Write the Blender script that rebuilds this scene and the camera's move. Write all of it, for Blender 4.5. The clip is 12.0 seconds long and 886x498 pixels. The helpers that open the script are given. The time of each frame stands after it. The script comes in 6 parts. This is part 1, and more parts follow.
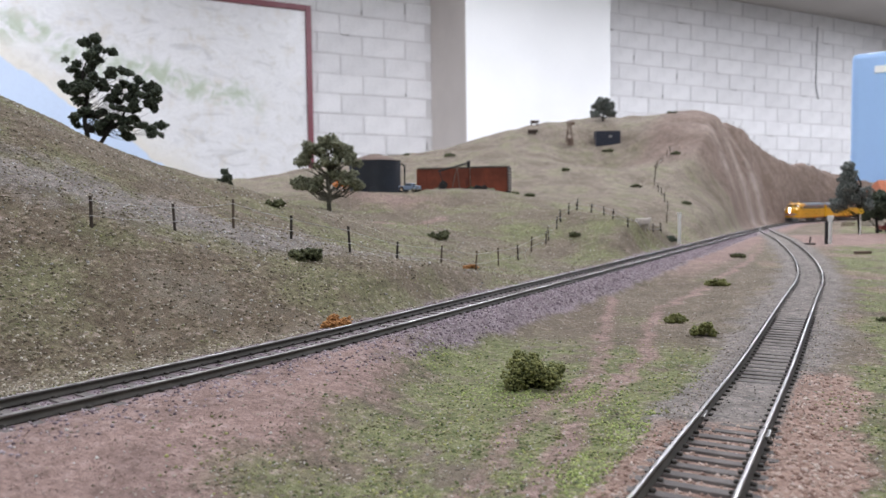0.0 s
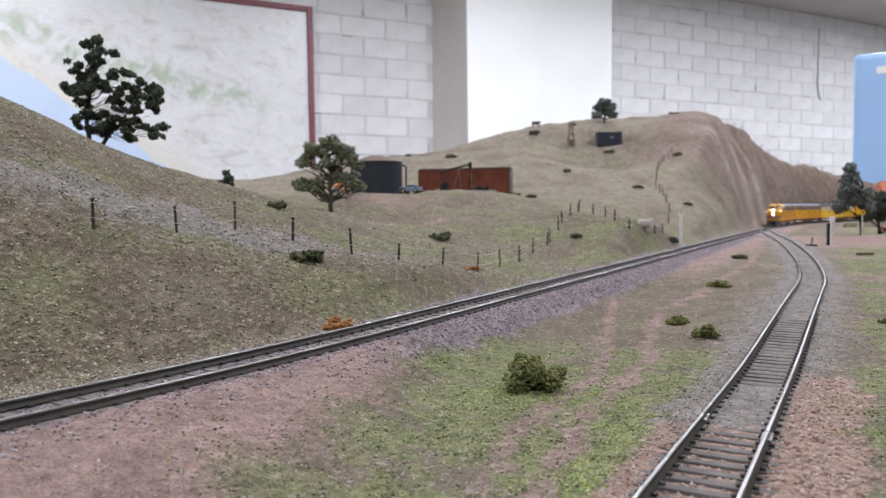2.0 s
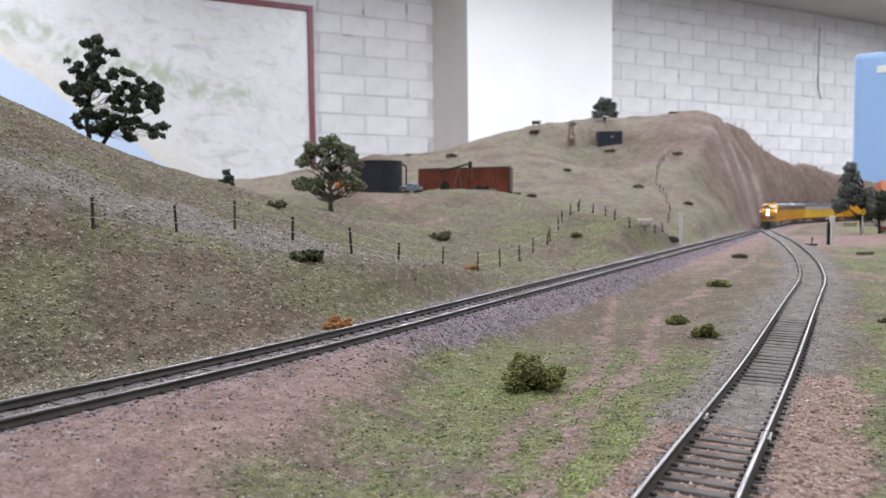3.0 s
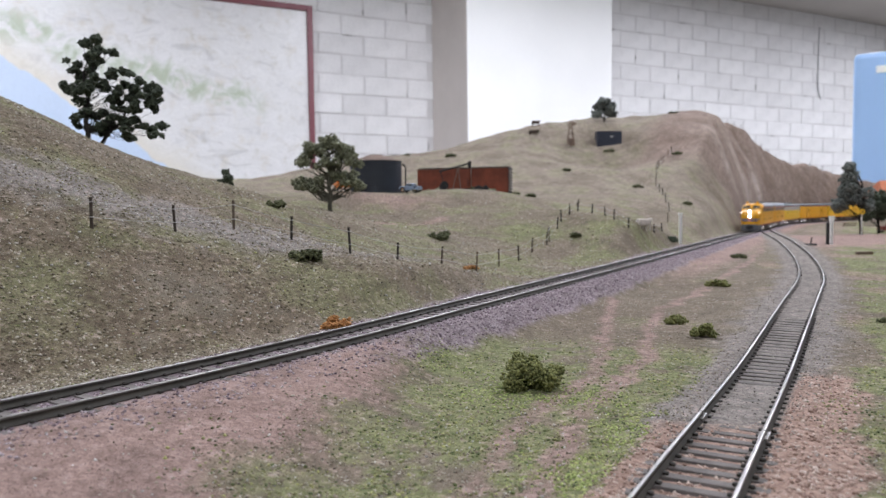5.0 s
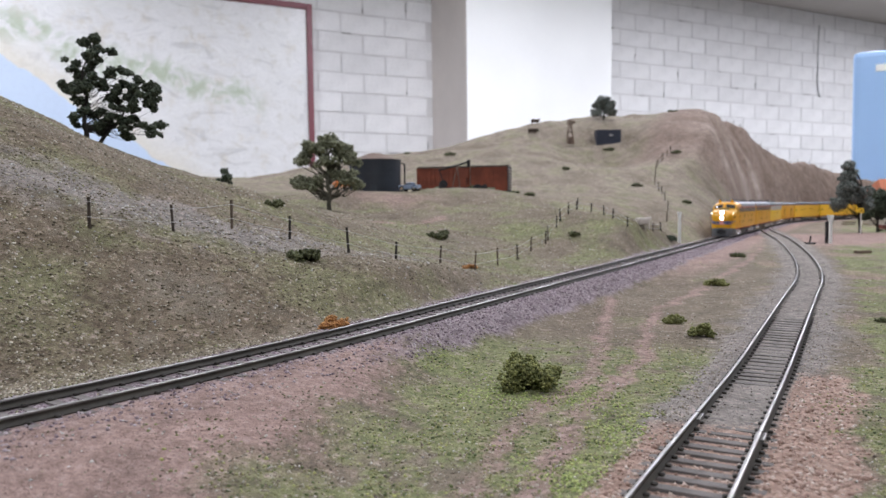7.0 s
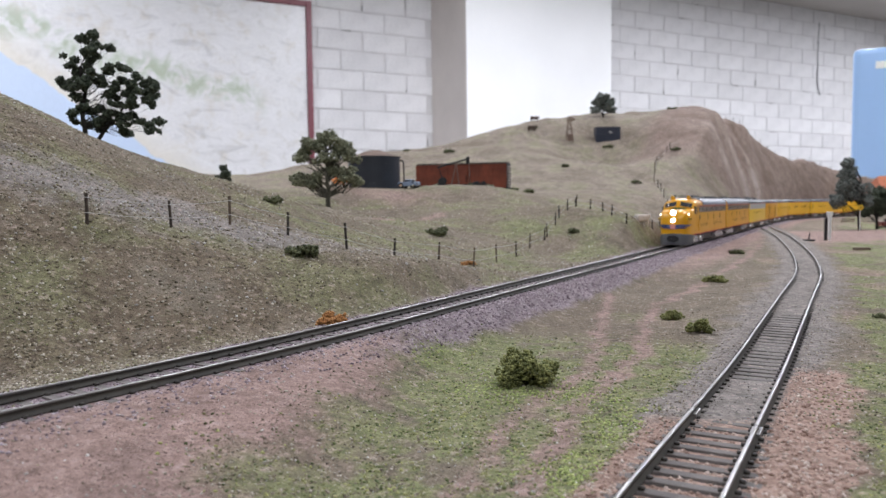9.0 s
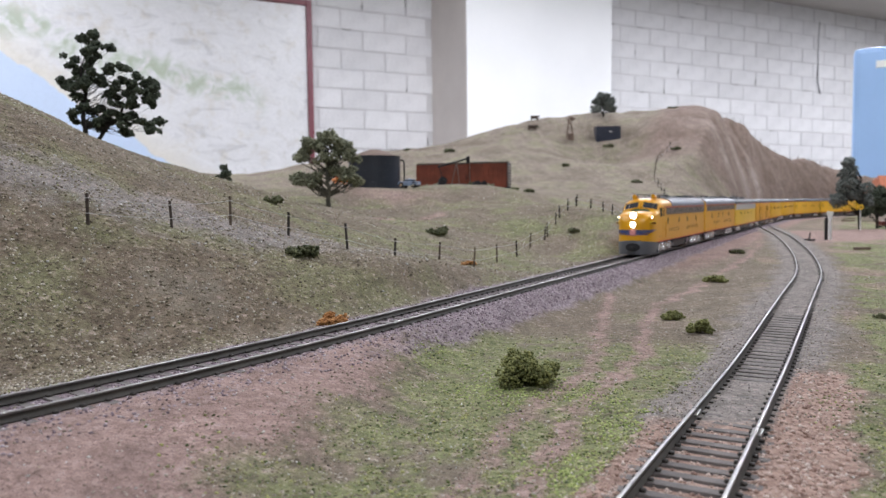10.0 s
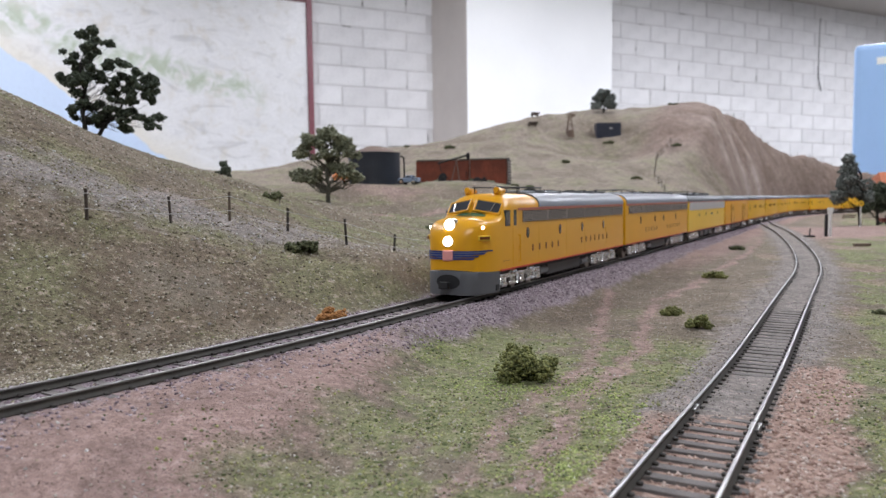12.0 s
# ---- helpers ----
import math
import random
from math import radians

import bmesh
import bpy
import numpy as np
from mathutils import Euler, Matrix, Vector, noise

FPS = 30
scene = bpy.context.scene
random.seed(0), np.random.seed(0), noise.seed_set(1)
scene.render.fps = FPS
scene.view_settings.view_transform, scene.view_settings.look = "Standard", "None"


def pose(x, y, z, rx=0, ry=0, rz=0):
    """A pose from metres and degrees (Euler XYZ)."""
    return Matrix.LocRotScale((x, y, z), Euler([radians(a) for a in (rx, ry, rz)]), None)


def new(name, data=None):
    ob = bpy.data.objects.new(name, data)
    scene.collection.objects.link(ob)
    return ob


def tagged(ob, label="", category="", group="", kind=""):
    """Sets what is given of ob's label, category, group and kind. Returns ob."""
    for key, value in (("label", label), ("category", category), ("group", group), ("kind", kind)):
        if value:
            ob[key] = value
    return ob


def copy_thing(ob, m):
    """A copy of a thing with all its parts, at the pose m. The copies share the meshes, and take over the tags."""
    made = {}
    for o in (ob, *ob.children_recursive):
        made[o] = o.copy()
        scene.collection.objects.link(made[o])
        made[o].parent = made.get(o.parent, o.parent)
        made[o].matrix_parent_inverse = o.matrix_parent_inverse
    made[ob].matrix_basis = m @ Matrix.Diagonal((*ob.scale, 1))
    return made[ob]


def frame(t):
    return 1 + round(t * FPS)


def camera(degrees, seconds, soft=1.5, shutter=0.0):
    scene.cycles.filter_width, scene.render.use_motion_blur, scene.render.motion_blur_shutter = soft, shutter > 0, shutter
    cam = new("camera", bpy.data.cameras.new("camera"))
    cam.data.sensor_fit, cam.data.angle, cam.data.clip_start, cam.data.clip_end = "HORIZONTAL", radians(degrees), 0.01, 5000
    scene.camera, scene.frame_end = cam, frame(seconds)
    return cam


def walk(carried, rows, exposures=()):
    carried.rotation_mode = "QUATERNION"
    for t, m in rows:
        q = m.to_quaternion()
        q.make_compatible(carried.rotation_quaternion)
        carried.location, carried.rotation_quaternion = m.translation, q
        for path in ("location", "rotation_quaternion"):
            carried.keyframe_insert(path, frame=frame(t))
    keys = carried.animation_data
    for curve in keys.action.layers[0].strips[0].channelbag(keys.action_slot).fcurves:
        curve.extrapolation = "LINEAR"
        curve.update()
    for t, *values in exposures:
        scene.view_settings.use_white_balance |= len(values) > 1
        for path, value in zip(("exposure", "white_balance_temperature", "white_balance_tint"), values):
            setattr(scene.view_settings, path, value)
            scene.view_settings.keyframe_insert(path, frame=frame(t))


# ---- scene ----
cam = camera(62.2, 12.0, soft=1.4)
# a small sensor close to its subject: the far hills and the wall lie behind the sharp zone
cam.data.dof.use_dof, cam.data.dof.focus_distance, cam.data.dof.aperture_fstop = True, 0.27, 31.0


def shot(yaw, pitch, dx, dz):
    """Camera pose: degrees turned right and up, millimetres moved right and up from where it starts."""
    return pose(dx / 1000, 0, 0.060 + dz / 1000, 90 - 3.13 + pitch, 0, -yaw) @ pose(0, 0, 0, 0, 0, -0.7)


walk(cam, [(t, shot(*v)) for t, *v in (
    (0.0, 0.000, 0.000, 0.00, 0.00),
    (0.5, 0.040, 0.005, -0.13, 0.17),
    (1.0, -0.018, -0.029, -0.34, 0.89),
    (1.5, -0.064, 0.028, -0.27, 0.92),
    (2.0, -0.111, 0.060, -0.06, 0.57),
    (2.5, -0.129, -0.003, -0.12, 0.59),
    (3.0, -0.137, 0.009, 0.22, 0.63),
    (5.0, -0.110, 0.004, 0.67, 0.51),
    (5.5, -0.145, -0.015, 1.34, 0.58),
    (6.0, -0.095, -0.017, 1.60, 0.54),
    (6.5, -0.040, -0.093, 1.54, 0.90),
    (7.0, -0.085, -0.128, 1.46, 1.19),
    (9.0, -0.067, -0.321, 2.30, 0.41),
    (9.5, -0.067, -0.352, 2.31, 0.57),
    (10.0, -0.082, -0.392, 2.10, 1.04),
    (10.5, -0.130, -0.372, 2.50, 0.27),
    (11.0, -0.135, -0.457, 2.51, 0.42),
    (11.5, -0.122, -0.458, 2.65, 0.43),
    (12.0, -0.116, -0.626, 2.73, 0.32),
)])

# ---- light ----
world = bpy.data.worlds.new("room_air")
scene.world = world
world.use_nodes = True
world.node_tree.nodes["Background"].inputs[0].default_value = (0.8, 0.85, 0.95, 1)
world.node_tree.nodes["Background"].inputs[1].default_value = 0.05
scene.view_settings.exposure = 0.0
CEIL_Z = 2.35
LAMPS = [(-1.9, 0.8, 46), (1.7, 1.2, 52), (-2.4, 3.4, 60), (1.0, 4.2, 88), (3.8, 5.6, 110), (6.2, 7.4, 84), (0.0, -2.2, 64)]
for lx, ly, watts in LAMPS:
    lamp = bpy.data.lights.new("ceiling_lamp_light", "AREA")
    lamp.shape, lamp.size, lamp.size_y, lamp.energy = "RECTANGLE", 1.2, 0.6, watts
    lamp.color = (0.925, 0.955, 1.075)
    new("ceiling_lamp_light", lamp).matrix_world = pose(lx, ly, CEIL_Z - 0.09)


# ---- building helpers ----
def part(name, bm, material, parent=None, label=""):
    me = bpy.data.meshes.new(name)
    bm.to_mesh(me)
    bm.free()
    me.materials.append(material)
    ob = new(name, me)
    if parent:
        ob.parent = parent
    return tagged(ob, label)


def mesh_np(name, verts, faces, material, smooth=False):
    """A mesh object from vertex and face arrays (faces all of one size)."""
    verts, faces = np.asarray(verts, dtype=np.float32), np.asarray(faces, dtype=np.int32)
    me = bpy.data.meshes.new(name)
    n, k = faces.shape
    me.vertices.add(len(verts))
    me.vertices.foreach_set("co", verts.ravel())
    me.loops.add(n * k)
    me.loops.foreach_set("vertex_index", faces.ravel())
    me.polygons.add(n)
    me.polygons.foreach_set("loop_start", np.arange(0, n * k, k, dtype=np.int32))
    me.polygons.foreach_set("loop_total", np.full(n, k, dtype=np.int32))
    me.update(calc_edges=True)
    me.validate()
    if smooth:
        me.polygons.foreach_set("use_smooth", np.ones(n, dtype=bool))
    me.materials.append(material)
    return new(name, me)


def box(bm, x0, x1, y0, y1, z0, z1, bevel=0.0):
    r = bmesh.ops.create_cube(bm, size=1.0)
    for v in r["verts"]:
        v.co = Vector(((x0, x1)[v.co.x > 0], (y0, y1)[v.co.y > 0], (z0, z1)[v.co.z > 0]))
    if bevel:
        es = list({e for v in r["verts"] for e in v.link_edges})
        bmesh.ops.bevel(bm, geom=es, offset=bevel, segments=2, affect="EDGES", profile=0.6)
    return bm


def boxed(*a, bevel=0.0):
    return box(bmesh.new(), *a, bevel=bevel)


def tube(bm, a, b, r0, r1=None, seg=10):
    """A closed round bar from a to b."""
    a, b = Vector(a), Vector(b)
    r1 = r0 if r1 is None else r1
    d = b - a
    m = Matrix.Translation((a + b) / 2) @ d.to_track_quat("Z", "Y").to_matrix().to_4x4()
    bmesh.ops.create_cone(bm, cap_ends=True, segments=seg, radius1=r0, radius2=r1, depth=d.length, matrix=m)
    return bm


def smoothstep(a, b, x):
    t = np.clip((x - a) / (b - a), 0, 1)
    return t * t * (3 - 2 * t)


def shade_smooth(ob):
    for p in ob.data.polygons:
        p.use_smooth = True
    return ob


# ---- materials ----
def material(name, rough=0.6, metal=0.0):
    m = bpy.data.materials.new(name)
    m.use_nodes = True
    b = m.node_tree.nodes["Principled BSDF"]
    b.inputs["Roughness"].default_value, b.inputs["Metallic"].default_value = rough, metal
    return m, m.node_tree.nodes, m.node_tree.links, b


def node(nodes, kind, **inputs):
    n = nodes.new(kind)
    for k, v in inputs.items():
        n.inputs[k.replace("_", " ")].default_value = v
    return n


def mix(nodes, links, fac, a, b, blend="MIX"):
    n = nodes.new("ShaderNodeMix")
    n.data_type, n.blend_type = "RGBA", blend
    for sock, v in ((n.inputs[0], fac), (n.inputs[6], a), (n.inputs[7], b)):
        if isinstance(v, (int, float)):
            sock.default_value = v
        elif isinstance(v, tuple):
            sock.default_value = (*v, 1)
        else:
            links.new(v, sock)
    return n.outputs[2]


def ramp(nodes, links, src, *stops):
    n = nodes.new("ShaderNodeValToRGB")
    els = n.color_ramp.elements
    while len(els) < len(stops):
        els.new(0.5)
    for e, (p, c) in zip(els, stops):
        e.position, e.color = p, (*c, 1) if isinstance(c, tuple) else (c, c, c, 1)
    links.new(src, n.inputs[0])
    return n.outputs[0]


def noise_tex(nodes, links, scale, detail=3.0, rough=0.55, where="Object"):
    tc = nodes.new("ShaderNodeTexCoord")
    n = node(nodes, "ShaderNodeTexNoise", Scale=scale, Detail=detail, Roughness=rough)
    links.new(tc.outputs[where], n.inputs["Vector"])
    return n.outputs["Fac"]


def bumped(nodes, links, bsdf, src, dist, strength=1.0):
    n = node(nodes, "ShaderNodeBump", Strength=strength, Distance=dist)
    links.new(src, n.inputs["Height"])
    links.new(n.outputs[0], bsdf.inputs["Normal"])


def plain(name, col, rough=0.6, metal=0.0, var=0.25, scale=60.0, fine=900.0, bump=0.0):
    """A surface of one colour with blotches and grain."""
    m, ns, ls, b = material(name, rough, metal)
    big, small = noise_tex(ns, ls, scale), noise_tex(ns, ls, fine, 2.0)
    dark, light = tuple(c * (1 - var) for c in col), tuple(min(1, c * (1 + var)) for c in col)
    c1 = ramp(ns, ls, big, (0.3, dark), (0.7, light))
    c2 = mix(ns, ls, 0.25, c1, ramp(ns, ls, small, (0.3, dark), (0.7, light)))
    ls.new(c2, b.inputs["Base Color"])
    if bump:
        bumped(ns, ls, b, small, bump)
    return m


def islands(name, *cols, rough=0.85):
    """Loose pieces, each with a colour of its own out of a few."""
    m, ns, ls, b = material(name, rough)
    g = ns.new("ShaderNodeNewGeometry")
    n = ns.new("ShaderNodeValToRGB")
    n.color_ramp.interpolation = "LINEAR"
    els = n.color_ramp.elements
    while len(els) < len(cols):
        els.new(0.5)
    for i, (e, c) in enumerate(zip(els, cols)):
        e.position, e.color = i / max(1, len(cols) - 1), (*c, 1)
    ls.new(g.outputs["Random Per Island"], n.inputs[0])
    f = noise_tex(ns, ls, 700, 2.0)
    ls.new(mix(ns, ls, 0.35, n.outputs[0], ramp(ns, ls, f, (0.3, 0.25), (0.75, 0.9)), "MULTIPLY"), b.inputs["Base Color"])
    return m


MAT_RAIL_HEAD = plain("rail_head_steel", (0.36, 0.35, 0.34), 0.34, 0.9, 0.35, 40, 400)
MAT_RAIL_SIDE = plain("weathered_rail_side", (0.055, 0.050, 0.041), 0.55, 0.2, 0.35, 90, 900)
MAT_SPIKE = plain("dark_spikes", (0.045, 0.039, 0.033), 0.7, 0.2, 0.3, 90, 900)
MAT_TIE = plain("weathered_sleeper", (0.135, 0.120, 0.112), 0.85, 0, 0.4, 120, 1500, 0.0002)
MAT_YELLOW = plain("yellow_train_paint", (0.68, 0.325, 0.008), 0.34, 0, 0.05, 20, 300)
MAT_LEMON = plain("lighter_yellow_train_paint", (0.75, 0.47, 0.035), 0.36, 0, 0.05, 20, 300)
MAT_GREY = plain("grey_train_paint", (0.16, 0.165, 0.17), 0.42, 0, 0.08, 30, 400)
MAT_ROOF = plain("grey_roof_paint", (0.19, 0.20, 0.22), 0.38, 0.0, 0.08, 30, 400)
MAT_CHROME_DULL = plain("nickel_joiner", (0.30, 0.29, 0.28), 0.35, 0.9, 0.1)
MAT_CAR_ROOF = plain("dull_grey_car_roof_paint", (0.10, 0.105, 0.115), 0.55, 0.0, 0.12, 30, 400)

# ---- tracks ----
RAIL_Z = 0.0135


def trace(x, y, angle, pieces, step=0.002):
    """Points along a line of straight and curved pieces (length, turn in degrees)."""
    out = [(x, y, angle)]
    for length, turn in pieces:
        n = max(1, round(length / step))
        for _ in range(n):
            angle += radians(turn) / n / 2
            x, y = x + math.cos(angle) * length / n, y + math.sin(angle) * length / n
            angle += radians(turn) / n / 2
            out.append((x, y, angle))
    return np.array(out)


CURVE_R = 1.5
MAIN = trace(4.6, 2.4824, radians(180), [(2.5167, 0), (CURVE_R * radians(60.5), 60.5), (1.62, 0), (0.42, -18)])
MAIN_S = np.concatenate([[0], np.cumsum(np.hypot(*np.diff(MAIN[:, :2], axis=0).T))])


def main_at(s):
    return tuple(float(np.interp(s, MAIN_S, MAIN[:, i])) for i in range(3))


def hermite(p0, d0, p1, d1, n):
    t = np.linspace(0, 1, n)[:, None]
    return ((2 * t**3 - 3 * t**2 + 1) * p0 + (t**3 - 2 * t**2 + t) * d0 + (-2 * t**3 + 3 * t**2) * p1 + (t**3 - t**2) * d1)


_h = np.array((0.489, 0.872))
_a = np.array((0.046, 0.139))
_st = _a + _h * np.linspace(-0.24, 0.417, 320)[:, None]
_cv = hermite(_st[-1], _h * 1.15, np.array((0.706, 1.594)), np.array((0.4924, 0.8704)) * 0.95, 560)[1:]
SIDING = np.concatenate([_st, _cv])
SIDING_Z = np.interp(SIDING[:, 1], [0.05, 0.14, 0.20, 0.27, 0.36, 0.45, 0.62, 0.80, 1.02], [0.0052, 0.0048, 0.0030, 0.0012, 0.0030, 0.0044, 0.0046, 0.0082, RAIL_Z])
SIDING_Z = np.convolve(np.pad(SIDING_Z, 20, mode="edge"), np.ones(41) / 41, "valid")


def lateral(px, py, line):
    """Distance to a line of points, the nearest index, and the side (+ on the camera's side of the main line)."""
    pts = line[::3, :2]
    tang = np.gradient(pts, axis=0)
    d, k = np.full(px.shape, 9.0), np.zeros(px.shape, int)
    for i in range(0, len(px), 20000):
        q = (px[i:i + 20000, None] - pts[None, :, 0]) ** 2 + (py[i:i + 20000, None] - pts[None, :, 1]) ** 2
        j = q.argmin(1)
        k[i:i + 20000], d[i:i + 20000] = j, np.sqrt(q[np.arange(len(j)), j])
    cr = tang[k, 0] * (py - pts[k, 1]) - tang[k, 1] * (px - pts[k, 0])
    return d, k * 3, np.sign(cr)


# ---- terrain ----
# rounded hills: centre x, centre y, spread, height
MOUNDS = [
    (0.520, 1.890, 0.45, 0.2864),
    (-0.830, 0.810, 0.45, 0.1649),
    (1.870, 2.430, 0.45, 0.1626),
    (-0.260, 1.680, 0.20, 0.0993),
    (-0.398, 0.468, 0.13, 0.0816),
    (3.190, 2.262, 0.13, 0.1602),
    (-0.740, 0.240, 0.20, 0.0627),
    (0.088, 0.594, 0.09, -0.0333),
    (0.700, 1.200, 0.20, -0.1206),
    (0.950, 2.120, 0.12, 0.0140),
    (0.304, 2.262, 0.13, -0.1724),
    (0.358, 1.566, 0.09, -0.0732),
    (0.034, 1.026, 0.09, 0.0306),
    (1.162, 2.262, 0.13, 0.0443),
    (-0.620, 1.440, 0.20, 0.0453),
    (0.412, 0.972, 0.09, -0.0450),
    (0.196, 1.782, 0.09, 0.0195),
    (-1.022, 1.014, 0.13, -0.0329),
    (-0.290, 0.918, 0.09, -0.0157),
    (-0.074, 0.864, 0.09, -0.0134),
    (-0.074, 0.162, 0.09, -0.0451),
    (0.196, 0.864, 0.09, 0.0083),
    (0.790, 1.782, 0.09, -0.0265),
    (-0.236, 0.378, 0.09, 0.0188),
    (-0.182, 0.648, 0.09, 0.0113),
]
# smaller swells and hollows
MOUNDS += [
    (0.832, 1.922, 0.110, 0.0250),
    (0.680, 1.970, 0.050, -0.0496),
    (1.040, 2.210, 0.050, -0.0080),
    (1.184, 2.274, 0.110, 0.0080),
    (0.745, 1.890, 0.070, -0.0250),
    (0.735, 1.965, 0.050, 0.0140),
    (-0.040, 0.290, 0.050, -0.0126),
    (-0.160, 0.530, 0.050, 0.0116),
    (-0.040, 0.490, 0.050, -0.0078),
    (0.880, 1.970, 0.050, 0.0220),
    (0.040, 0.970, 0.050, -0.0103),
    (0.320, 1.330, 0.050, -0.0129),
    (-0.120, 0.690, 0.050, -0.0097),
    (0.120, 0.730, 0.050, -0.0094),
    (0.160, 0.850, 0.050, 0.0082),
    (0.480, 1.810, 0.050, -0.0092),
    (0.200, 0.970, 0.050, -0.0091),
    (-0.200, 0.850, 0.050, 0.0059),
    (0.080, 0.610, 0.050, 0.0069),
]

# dips behind the near crest and the saddle, the shoulder of the cutting
MOUNDS += [
    (-0.300, 1.560, 0.130, -0.0280),
    (-0.220, 0.560, 0.050, -0.0109),
    (-0.210, 1.410, 0.080, 0.0242),
    (-0.460, 1.760, 0.050, 0.0209),
    (0.910, 1.970, 0.080, -0.0241),
    (0.770, 1.830, 0.080, -0.0153),
    (-0.260, 1.680, 0.050, -0.0091),
    (0.070, 1.760, 0.080, 0.0091),
    (0.500, 1.840, 0.050, -0.0090),
    (-0.140, 1.000, 0.050, 0.0149),
    (-0.340, 0.480, 0.050, -0.0048),
    (-0.180, 1.560, 0.050, 0.0075),
    (-0.140, 0.480, 0.050, -0.0038),
    (0.980, 2.160, 0.050, -0.0074),
    (0.700, 1.960, 0.050, 0.0423),
    (0.900, 2.080, 0.050, 0.0049),
    (-0.100, 1.720, 0.050, -0.0031),
    (0.620, 1.760, 0.050, 0.0125),
    (-0.300, 1.480, 0.050, 0.0070),
    (-0.540, 1.600, 0.050, 0.0108),
    (0.460, 1.760, 0.050, -0.0129),
    (-0.190, 0.560, 0.040, -0.0060),
]

def wave(x, y, scale, seed):
    """Smooth random relief from a few crossed sines."""
    rng = np.random.RandomState(seed)
    out = np.zeros_like(x)
    for i in range(9):
        a, f, p = rng.uniform(0, 6.28), rng.uniform(0.6, 1.9) / scale, rng.uniform(0, 6.28)
        out += np.sin((x * math.cos(a) + y * math.sin(a)) * f * 6.28 + p + 1.3 * np.sin((x * math.sin(a * 1.7) - y * math.cos(a)) * f * 3.1 + p))
    return out / 5.0


def terrain(x, y):
    """Height and the distances to both tracks."""
    x, y = np.asarray(x, float).ravel(), np.asarray(y, float).ravel()
    dm, _, side = lateral(x, y, MAIN)
    dm = dm * side
    ds, ks, _ = lateral(x, y, SIDING)
    bed = RAIL_Z - 0.0027
    hill = np.full(x.shape, 0.011)
    for mx, my, ms, mh in MOUNDS:
        hill += mh * np.exp(-((x - mx) ** 2 + (y - my) ** 2) / (2 * ms * ms))
    rough = wave(x, y, 0.10, 3) * 0.0016 + wave(x, y, 0.035, 5) * 0.0005
    far = smoothstep(1.35, 1.6, y)
    left = np.maximum(-dm - 0.016 - 0.012 * far, 0)
    gully = 1 + 0.12 * far * wave(x, y, 0.16, 8) + 0.04 * far * wave(x, y, 0.045, 9)
    cap = bed + left * (0.75 + 1.55 * far) * gully + 0.02 * smoothstep(0, 0.05, left)
    k = 0.012 + 0.012 * far
    w = np.clip(0.5 + 0.5 * (cap - hill) / k, 0, 1)
    land = cap * (1 - w) + hill * w - k * w * (1 - w)
    land = bed + np.maximum(land - bed, -0.002) * smoothstep(0.0, 0.03, left) + rough * smoothstep(0.0, 0.04, left) * (1 + 1.0 * far)
    low = np.interp(y, [0.0, 0.5, 0.75, 1.1], [0.0, 0.0, 0.006, bed]) + wave(x, y, 0.12, 11) * 0.0007
    pink = smoothstep(0.30, 0.20, y) * smoothstep(0.05, -0.05, x)
    fall = smoothstep(0.013, 0.040 + 0.05 * pink, dm)
    right = bed * (1 - fall) + low * fall
    sz = SIDING_Z[np.clip(ks, 0, len(SIDING_Z) - 1)] - 0.0034 + 0.0009 * smoothstep(0.185, 0.205, y) * (1 - 0.6 * smoothstep(0.235, 0.255, y) * smoothstep(0.39, 0.37, y)) + 0.0003 * smoothstep(0.36, 0.42, y) + wave(x, y, 0.03, 14) * 0.00016 + 0.0008 * smoothstep(0.0105, 0.014, ds) * smoothstep(0.024, 0.017, ds)
    ws = smoothstep(0.060, 0.017, ds) * smoothstep(0.0, 0.03, dm)
    right = right * (1 - ws) + sz * ws
    z = np.where(dm > 0, right, land) - 0.0005 * smoothstep(0.0085, 0.0068, abs(dm))
    return z, dm, ds


def ground_z(x, y):
    return float(terrain(np.array([x]), np.array([y]))[0][0])


def spaced(*spans):
    return np.concatenate([np.linspace(a, b, n, endpoint=False) for a, b, n in spans] + [[spans[-1][1]]])


GX = spaced((-1.3, -0.4, 70), (-0.4, 0.62, 330), (0.62, 1.5, 120), (1.5, 4.5, 60))
GY = spaced((-0.35, 0.06, 30), (0.06, 0.75, 270), (0.75, 2.3, 230), (2.3, 3.2, 40))
gx, gy = np.meshgrid(GX, GY)
gz, gdm, gds = terrain(gx, gy)
fx, fy = gx.ravel(), gy.ravel()
gz = gz + (wave(fx, fy, 0.012, 21) + wave(fx, fy, 0.006, 22)) * 0.00018 * smoothstep(0.010, 0.02, np.minimum(abs(gdm), gds)) * smoothstep(0.75, 0.6, fy) * (abs(fx - 0.11) < 0.5)
nx, ny = len(GX), len(GY)
idx = np.arange(nx * ny).reshape(ny, nx)
quads = np.stack([idx[:-1, :-1], idx[:-1, 1:], idx[1:, 1:], idx[1:, :-1]], -1).reshape(-1, 4)


def polydist(x, y, pts):
    """Distance to a line through a few points."""
    d = np.full(x.shape, 9.0)
    for (ax, ay), (bx, by) in zip(pts, pts[1:]):
        ex, ey = bx - ax, by - ay
        t = np.clip(((x - ax) * ex + (y - ay) * ey) / (ex * ex + ey * ey), 0, 1)
        d = np.minimum(d, np.hypot(x - ax - t * ex, y - ay - t * ey))
    return d


